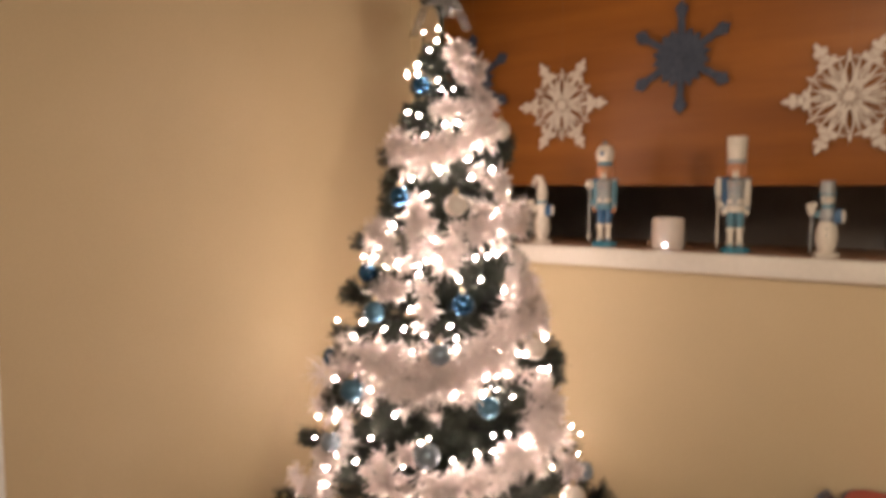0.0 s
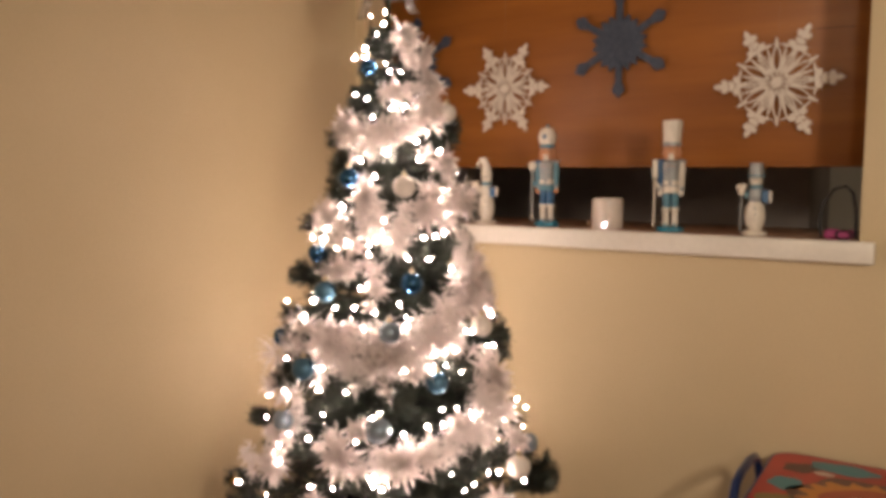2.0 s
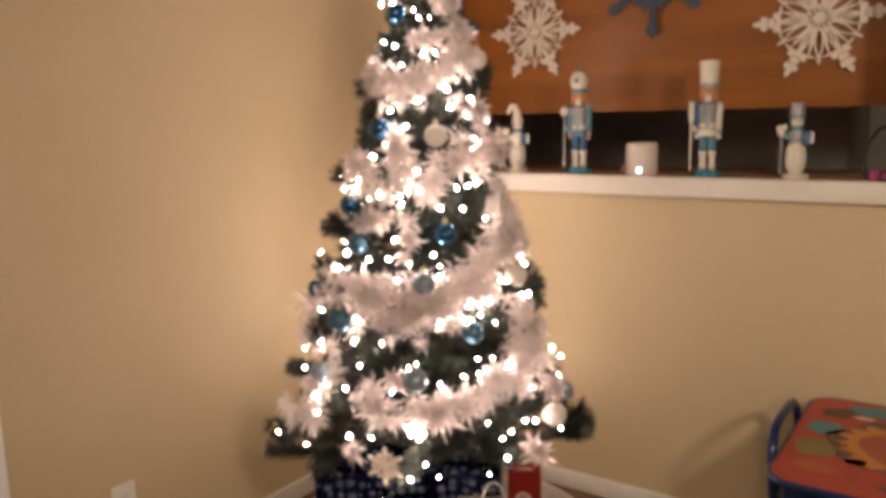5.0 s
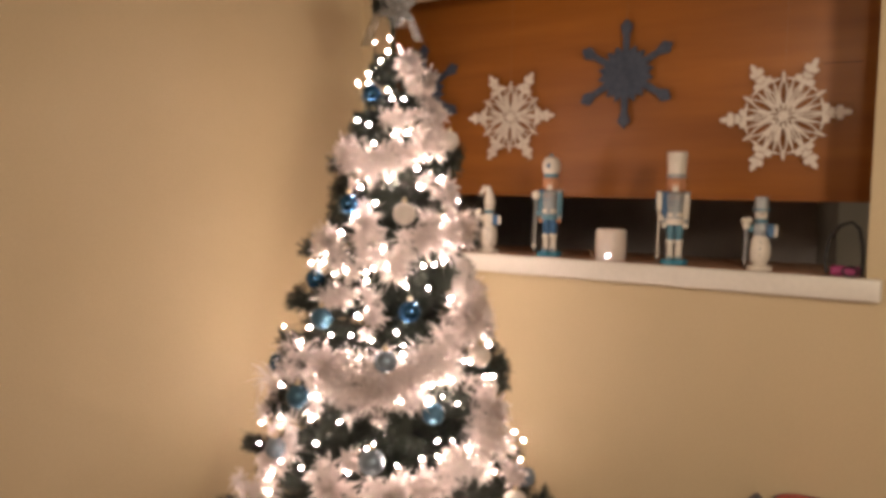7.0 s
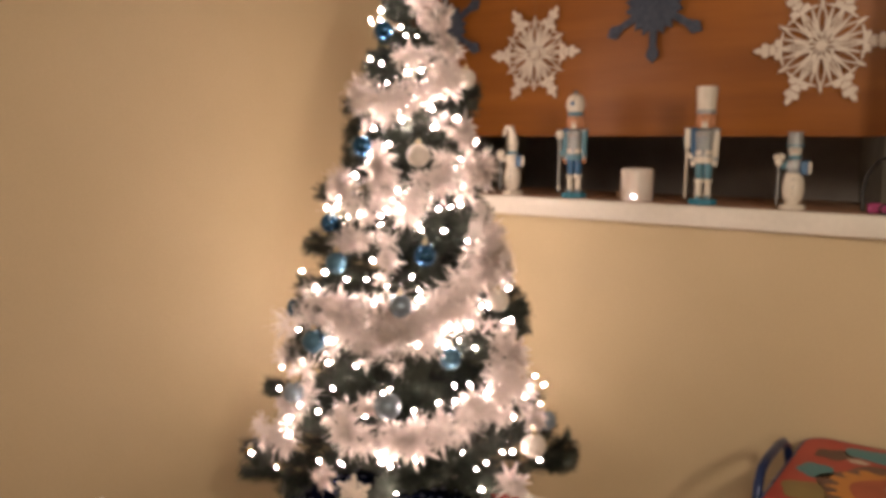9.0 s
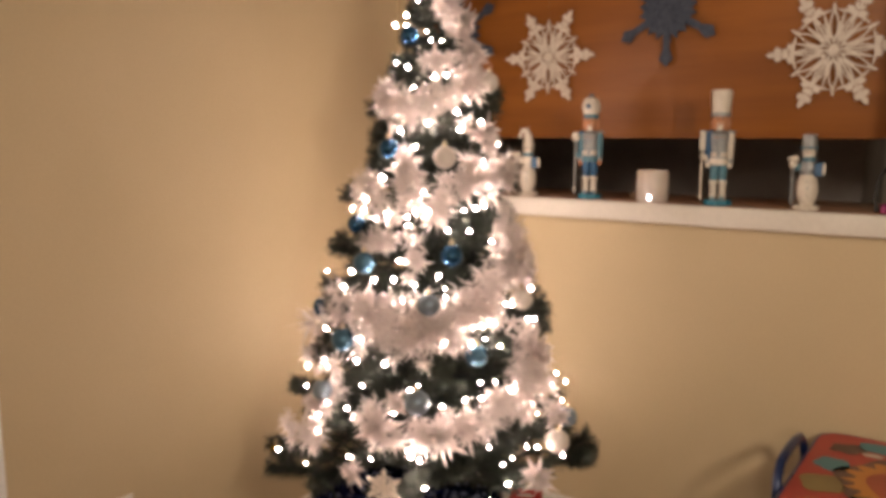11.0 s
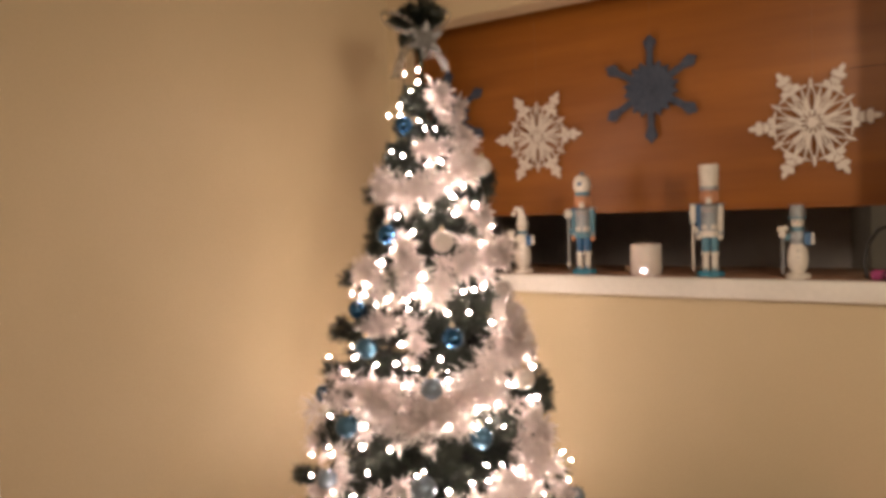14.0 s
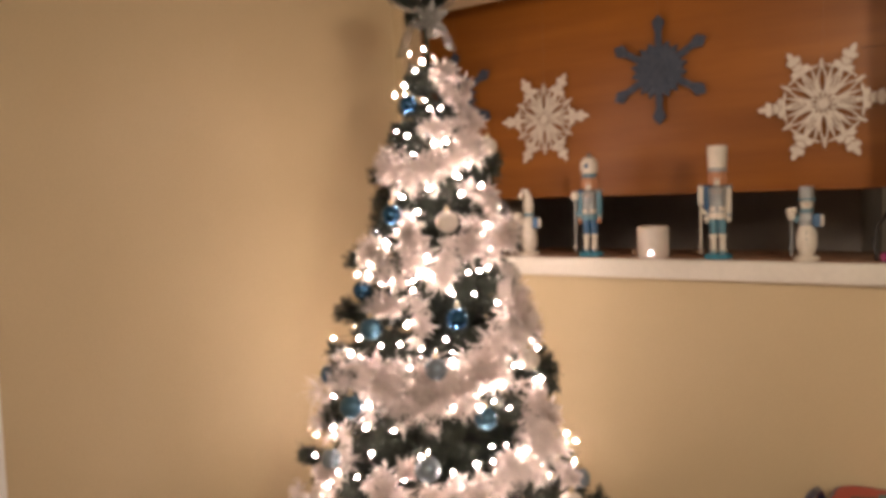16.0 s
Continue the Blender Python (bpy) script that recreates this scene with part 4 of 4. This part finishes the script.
blot(-0.02, 0.004, 0.198, 0.176, "dark", 1, 0, 0.06, 7)
blot(-0.02, 0.0, 0.185, 0.165, "orange", 2, 0, 0, 5, 20)
blot(-0.015, 0.0, 0.135, 0.115, "brick", 4, 0, 0.03)
blot(0.05, -0.02, 0.07, 0.055, "dark", 6, 20, 0.10)
blot(0.07, 0.0, 0.035, 0.03, "brick", 8, 0, 0.05)
blot(-0.06, 0.035, 0.022, 0.009, "cream", 6, 0, 0.1)
blot(-0.035, -0.02, 0.022, 0.010, "cream", 6, 0, 0.1)
blot(-0.12, 0.235, 0.085, 0.04, "teal", 1, 0, 0.08)
blot(-0.22, 0.19, 0.045, 0.035, "dark", 1, 30, 0.12)
blot(-0.235, 0.06, 0.042, 0.045, "teal", 1, 0, 0.08)
blot(-0.235, -0.075, 0.05, 0.055, "olive", 1, 0, 0.1, 4)
blot(-0.215, -0.195, 0.05, 0.03, "brick", 1, 0, 0.1)
blot(-0.02, -0.235, 0.065, 0.028, "dark", 1, 0, 0.1)
blot(0.03, -0.250, 0.055, 0.022, "orange", 2, 0, 0.08)
blot(0.12, -0.245, 0.07, 0.035, "teal", 3, 0, 0.08)
blot(0.16, 0.19, 0.10, 0.05, "cream", 1, -25, 0.16, 4)
blot(0.22, 0.10, 0.05, 0.07, "dark", 2, 0, 0.1)
blot(-0.16, 0.175, 0.025, 0.012, "cream", 2, 0, 0.1)
blot(-0.14, -0.12, 0.028, 0.018, "olive", 1, 0, 0.1)

chair = thing("childrens_chair", "small folding chair, blue tube frame and black seat, under the table", "chair", (1.657, -0.322, FLOOR))
back = [(-0.100, -0.150, 0.30), (-0.112, -0.155, 0.43), (-0.115, -0.152, 0.475), (-0.118, -0.138, 0.512), (-0.120, -0.105, 0.538), (-0.121, -0.05, 0.546), (-0.121, 0.05, 0.546), (-0.120, 0.105, 0.538), (-0.118, 0.138, 0.512), (-0.115, 0.152, 0.475), (-0.112, 0.155, 0.43), (-0.100, 0.150, 0.30)]
part("back_frame", bm_tube(back, 0.0115, 10), NAVY, chair)
part("backrest", bm_box(-0.121, -0.111, -0.142, 0.142, 0.36, 0.42, 0.004), BLACK, chair, "black padded backrest")
seat = bm_plate(rounded(0.26, 0.30, 0.05), 0.300, 0.330)
bmesh.ops.bevel(seat, geom=[e for e in seat.edges if abs(e.verts[0].co.z - e.verts[1].co.z) < 1e-6], offset=0.008, segments=2, affect="EDGES")
part("seat", seat, BLACK, chair, "black padded seat")
for s in (-1, 1):
    part("leg", bm_tube([(-0.105, s * 0.165, 0.31), (0.02, s * 0.160, 0.15), (0.135, s * 0.165, 0.012)], 0.008, 8), INKY, chair)
    part("leg", bm_tube([(0.11, s * 0.145, 0.300), (0.01, s * 0.145, 0.14), (-0.12, s * 0.15, 0.012)], 0.008, 8), INKY, chair)
part("crossbar", bm_tube([(0.112, -0.165, 0.055), (0.112, 0.165, 0.055)], 0.006, 8), INKY, chair)
part("crossbar", bm_tube([(-0.085, -0.148, 0.055), (-0.085, 0.148, 0.055)], 0.006, 8), INKY, chair)

# ---- wall outlet ----
outlet = thing("wall_outlet", "white plastic duplex outlet low on the wall", "outlet", (0.0, -1.235, 0.245))
PLASTIC = mat("white_plastic", (0.80, 0.76, 0.70), 0.35, scale=10)
part("plate", bm_box(0, 0.006, -0.036, 0.036, -0.058, 0.058, 0.003, 3), PLASTIC, outlet)
for z in (-0.021, 0.021):
    socket = part("receptacle", bm_turned([(0.0168, 0.0), (0.0168, 0.0075), (0.0155, 0.0085), (0, 0.0085)], 24, (0, 0, z), axis=Vector((1, 0, 0)).to_track_quat("Z", "Y")), PLASTIC, outlet)
    for y in (-0.006, 0.006):
        part("slot", bm_box(0.0083, 0.0090, y - 0.001, y + 0.001, z + 0.001, z + 0.009), BLACK, socket)
part("screw", bm_turned([(0.0028, 0.005), (0.0028, 0.0072), (0, 0.0076)], 12, axis=Vector((1, 0, 0)).to_track_quat("Z", "Y")), GOLD, outlet)

# ---- figures on the ledge ----
LEDGE_TOP = 1.0905
INKS = [
    mat("figure_white", (0.74, 0.68, 0.60), 0.45, second=(0.66, 0.60, 0.52), scale=40, bump=0.2),
    mat("figure_light_blue", (0.10, 0.24, 0.31), 0.4, second=(0.08, 0.19, 0.26), scale=40, bump=0.1),
    mat("figure_blue", (0.035, 0.12, 0.26), 0.35, second=(0.03, 0.10, 0.21), scale=40),
    mat("figure_peach", (0.58, 0.27, 0.14), 0.5, second=(0.50, 0.22, 0.11), scale=40),
    mat("figure_silver", (0.42, 0.43, 0.43), 0.4, 0.4, (0.28, 0.30, 0.32), 50, bump=0.4, fine=400),
    mat("figure_teal_base", (0.02, 0.22, 0.34), 0.45, second=(0.02, 0.18, 0.28), scale=30),
    mat("figure_slate", (0.05, 0.075, 0.10), 0.5, second=(0.04, 0.06, 0.08), scale=30),
]


class Figure:
    """Gathers one figure's turned and carved pieces into a single mesh with several paints."""

    def __init__(self):
        self.bm = bmesh.new()

    def ink(self, count, n):
        self.bm.faces.ensure_lookup_table()
        for f in list(self.bm.faces)[count:]:
            f.material_index = n

    def turned(self, n, profile, place=(0, 0, 0), seg=18, tilt=None):
        c = len(self.bm.faces)
        bm_turned(profile, seg, place, self.bm, tilt)
        self.ink(c, n)

    def box(self, n, *sides, bevel=0.002):
        c = len(self.bm.faces)
        bm_box(*sides, bevel, 1, self.bm)
        self.ink(c, n)

    def tube(self, n, pts, r, end=None):
        c = len(self.bm.faces)
        bm_tube(pts, r, 8, self.bm, end=end)
        self.ink(c, n)

    def ball(self, n, place, r, squash=1.0):
        self.turned(n, [(r * math.sin(math.pi * k / 10) if 0 < k < 10 else 0, -r * squash * math.cos(math.pi * k / 10)) for k in range(11)], place)

    def stand(self, name, label, category, place, turn):
        ob = new(name, mesh_of(self.bm, name, INKS))
        ob.matrix_basis = pose(*place, 0, 0, turn) @ Matrix.Diagonal((0.92, 0.92, 1, 1))
        return tagged(ob, label, category, "figures on the ledge")


def nutcracker(place, turn, tall_hat, label):
    g = Figure()
    coat, sleeve = (4, 0) if tall_hat else (4, 1)
    g.turned(5, [(0, 0), (0.044, 0), (0.046, 0.006), (0.044, 0.014), (0.03, 0.018), (0, 0.018)], seg=8)
    for s in (-1, 1):
        g.turned(0, [(0.012, 0.017), (0.0105, 0.03), (0.010, 0.062), (0.0145, 0.066), (0.0145, 0.074), (0.011, 0.076), (0, 0.077)], (s * 0.0145, 0, 0))
        g.box(0, s * 0.0145 - 0.009, s * 0.0145 + 0.009, -0.024, 0.0, 0.017, 0.027)
        g.turned(2 if not tall_hat else 1, [(0.0115, 0.075), (0.0135, 0.10), (0.0145, 0.140), (0, 0.141)], (s * 0.0135, 0, 0))
        g.turned(2 if tall_hat and s < 0 else sleeve, [(0.008, 0.13), (0.0105, 0.15), (0.0115, 0.19), (0.0125, 0.212), (0.006, 0.221), (0, 0.222)], (s * 0.0335, 0, 0))
        g.turned(4, [(0.0115, 0.128), (0.0115, 0.139), (0, 0.139)], (s * 0.0335, 0, 0))
        g.ball(3 if not tall_hat else 0, (s * 0.0335, -0.003, 0.120), 0.0095)
        g.turned(2 if s < 0 else coat, [(0.0, 0.214), (0.017, 0.216), (0.016, 0.222), (0, 0.226)], (s * 0.0315, 0, 0), 14)
    g.turned(coat, [(0.031, 0.128), (0.029, 0.140), (0.0255, 0.152), (0.028, 0.185), (0.031, 0.214), (0.018, 0.224), (0, 0.225)])
    g.turned(1 if not tall_hat else 0, [(0.0335, 0.122), (0.030, 0.141), (0, 0.141)])
    g.turned(0, [(0.0275, 0.146), (0.0285, 0.149), (0.0285, 0.156), (0.027, 0.159)])
    g.box(4, -0.006, 0.006, -0.031, -0.026, 0.146, 0.160)
    for k in range(4):
        g.ball(4, (0.0 if tall_hat else 0.004, -0.0285 - 0.0006 * k, 0.168 + 0.012 * k), 0.0026)
        g.box(1, -0.018, 0.018, -0.0305 - 0.0005 * k, -0.026, 0.1665 + 0.012 * k, 0.1695 + 0.012 * k, bevel=0.0006)
    g.turned(3, [(0.012, 0.221), (0.021, 0.228), (0.0235, 0.245), (0.0225, 0.268), (0, 0.270)])
    g.box(0, -0.010, 0.010, -0.0265, -0.015, 0.224, 0.240)
    g.box(0, -0.013, 0.013, -0.0265, -0.020, 0.2425, 0.2475, bevel=0.001)
    g.turned(3, [(0, 0), (0.004, 0.001), (0.003, 0.009), (0, 0.010)], (0, -0.022, 0.251), 8, Vector((0, -1, 0.1)).to_track_quat("Z", "Y"))
    for s in (-1, 1):
        g.ball(6, (s * 0.008, -0.0215, 0.258), 0.0024)
        g.turned(3, [(0, 0.225), (0.009, 0.229), (0.011, 0.246), (0.008, 0.264), (0, 0.266)], (s * 0.0205, 0.006, 0), 10)
    if tall_hat:
        g.turned(4, [(0.0300, 0.264), (0.0312, 0.268), (0.0312, 0.274), (0.0295, 0.277)])
        g.turned(0, [(0.0290, 0.270), (0.0305, 0.30), (0.0330, 0.338), (0.0305, 0.344), (0, 0.345)])
    else:
        g.turned(1, [(0.026, 0.264), (0.027, 0.267), (0.027, 0.276), (0.025, 0.279)])
        g.turned(0, [(0.025, 0.276), (0.0325, 0.292), (0.0325, 0.312), (0.023, 0.330), (0, 0.338)])
        g.ball(2, (-0.004, -0.0285, 0.304), 0.0085)
        g.ball(1, (0, 0, 0.340), 0.006)
    g.tube(4 if not tall_hat else 0, [(-0.054, -0.012, 0.016), (-0.052, -0.010, 0.205)], 0.0035)
    if tall_hat:
        g.box(1, -0.062, -0.042, -0.016, -0.004, 0.165, 0.225)
    else:
        g.ball(0, (-0.052, -0.010, 0.205), 0.0165)
        g.ball(0, (-0.054, -0.012, 0.034), 0.007)
    g.tube(sleeve, [(-0.034, -0.002, 0.135), (-0.050, -0.010, 0.150)], 0.008)
    return g.stand("nutcracker", label, "nutcracker", place, turn)


def snowman(place, turn, capped, label):
    g = Figure()
    g.turned(0, [(0, 0), (0.037, 0), (0.039, 0.005), (0.036, 0.012), (0.028, 0.015), (0, 0.015)], seg=20)
    g.turned(0, [(0.018, 0.013), (0.028, 0.030), (0.032, 0.055), (0.029, 0.082), (0.021, 0.100), (0, 0.102)])
    g.turned(0 if capped else 4, [(0.018, 0.096), (0.0235, 0.110), (0.0235, 0.128), (0.016, 0.142), (0, 0.144)])
    g.turned(1, [(0.0165, 0.136), (0.020, 0.139), (0.020, 0.146), (0.016, 0.149)])
    g.ball(0, (0, 0, 0.160), 0.0195)
    g.turned(3, [(0.003, 0), (0, 0.018)], (0, -0.017, 0.160), 8, Vector((0, -1, 0)).to_track_quat("Z", "Y"))
    for s in (-1, 1):
        g.ball(6, (s * 0.007, -0.0175, 0.166), 0.0022)
        g.tube(0 if capped else 1, [(s * 0.018, 0, 0.128), (s * 0.034, -0.008, 0.112)], 0.0085, 0.007)
    for k in range(3):
        g.ball(6, (0, -0.031 + 0.003 * abs(k - 1), 0.045 + 0.018 * k), 0.0024)
    if capped:
        g.turned(0, [(0.0215, 0.170), (0.023, 0.175), (0.0215, 0.182)])
        g.tube(0, [(0, 0, 0.176), (-0.001, 0, 0.205), (-0.010, 0, 0.226), (-0.024, 0, 0.228), (-0.031, 0, 0.216)], 0.0195, 0.006)
        g.ball(0, (-0.033, 0, 0.208), 0.009)
    else:
        g.turned(1, [(0, 0.172), (0.027, 0.172), (0.027, 0.177), (0.019, 0.178)], seg=20)
        g.turned(4, [(0.0215, 0.176), (0.0205, 0.205), (0.022, 0.212), (0, 0.213)], seg=20)
    g.tube(4, [(-0.044, -0.012, 0.014), (-0.042, -0.010, 0.130)], 0.0032)
    for p, r in (((-0.043, -0.010, 0.128), 0.0115), ((-0.049, -0.010, 0.142), 0.010), ((-0.036, -0.010, 0.144), 0.010)):
        g.ball(0, p, r)
    g.box(2, 0.018, 0.040, -0.024, -0.006, 0.096, 0.134)
    g.box(0, 0.036, 0.048, -0.022, -0.008, 0.098, 0.132)
    return g.stand("snowman_figure", label, "snowman figure", place, turn)


nutcracker((0.782, 0.052, LEDGE_TOP), 14, False, "painted wooden nutcracker in light blue with round white hat")
nutcracker((1.210, 0.045, LEDGE_TOP), 12, True, "painted wooden nutcracker in white and blue with tall hat")
snowman((1.462, 0.040, LEDGE_TOP), 12, False, "white snowman figure with teal top hat and blue parcel")
snowman((0.548, 0.046, LEDGE_TOP), 16, True, "white snowman figure with drooping white cap and blue parcel")

candle = thing("candle", "white flameless pillar candle with a tiny lit bulb", "candle", (1.000, 0.055, LEDGE_TOP))
WAX = mat("white_wax", (0.74, 0.66, 0.60), 0.5, second=(0.68, 0.60, 0.55), scale=30, bump=0.15, Subsurface_Weight=0.15, Subsurface_Radius=(0.01, 0.006, 0.004))
part("wax", bm_turned([(0, 0), (0.047, 0), (0.049, 0.003), (0.0495, 0.05), (0.049, 0.094), (0.046, 0.099), (0.042, 0.097), (0.038, 0.082), (0, 0.078)], 40), WAX, candle)
part("wick", bm_tube([(0, 0, 0.077), (0.001, 0, 0.092)], 0.0012, 6), BLACK, candle)
part("led", bm_turned([(0, -0.004), (0.004, -0.003), (0.0052, 0), (0.004, 0.003), (0, 0.004)], 12, (0.010, -0.0485, 0.016), axis=Vector((0.2, -1, 0)).to_track_quat("Z", "Y")), glow("lit_led", (1.0, 0.86, 0.95), 14.0), candle, "tiny lit bulb")
tray = thing("tealight", "small tan tea light on the ledge beside the candle", "tea light", (0.905, 0.16, LEDGE_TOP))
part("cup", bm_turned([(0, 0), (0.018, 0), (0.019, 0.018), (0.0175, 0.018), (0.0165, 0.012), (0, 0.012)], 24), mat("tan_wax", (0.42, 0.28, 0.18), 0.5, scale=20), tray)

# a small pink pouch with a black loop, by the post
pouch = thing("pouch", "small pink pouch with a thin black looped strap on the ledge", "pouch", (1.690, 0.022, LEDGE_TOP))
PINK = mat("pink_cloth", (0.36, 0.05, 0.17), 0.6, second=(0.28, 0.035, 0.13), scale=40, bump=0.4)
bm = bm_box(-0.038, 0.034, -0.020, 0.02, 0, 0.028, 0.010, 3)
part("body", bm, PINK, pouch)
pts = [(-0.048, 0.01, 0.004), (-0.054, 0.01, 0.05), (-0.045, 0.01, 0.10), (-0.02, 0.01, 0.138), (0.008, 0.01, 0.148), (0.028, 0.01, 0.130), (0.037, 0.005, 0.085), (0.040, 0.0, 0.04), (0.038, -0.004, 0.004)]
part("strap", bm_tube(pts, 0.0048, 8), BLACK, pouch)
part("ring", bm_tube([(0.014 + 0.019 * math.cos(a), -0.030, 0.016 + 0.013 * math.sin(a)) for a in (2 * math.pi * k / 20 for k in range(20))], 0.0028, 6, close=True), BLACK, pouch)

# ---- floor planks ----
PW, PL = 0.127, 1.22
plank = mesh_of(bm_box(-PL / 2 + 0.0008, PL / 2 - 0.0008, -PW / 2 + 0.0008, PW / 2 - 0.0008, -0.004, 0.0, 0.0009, 1), "plank", PLANK, False)
row, y = 0, -0.0635
while y > BACK:
    x = -0.2 + 0.41 * (row * 7 % 3) - 0.4
    while x - PL / 2 < EAST:
        a, b = max(x - PL / 2, 0.0), min(x + PL / 2, EAST)
        if b - a > 0.05:
            ob = new("plank", plank)
            ob.parent = floor
            ob.location, ob.scale.x = ((a + b) / 2, y, FLOOR), (b - a) / PL
        x += PL
    y -= PW
    row += 1
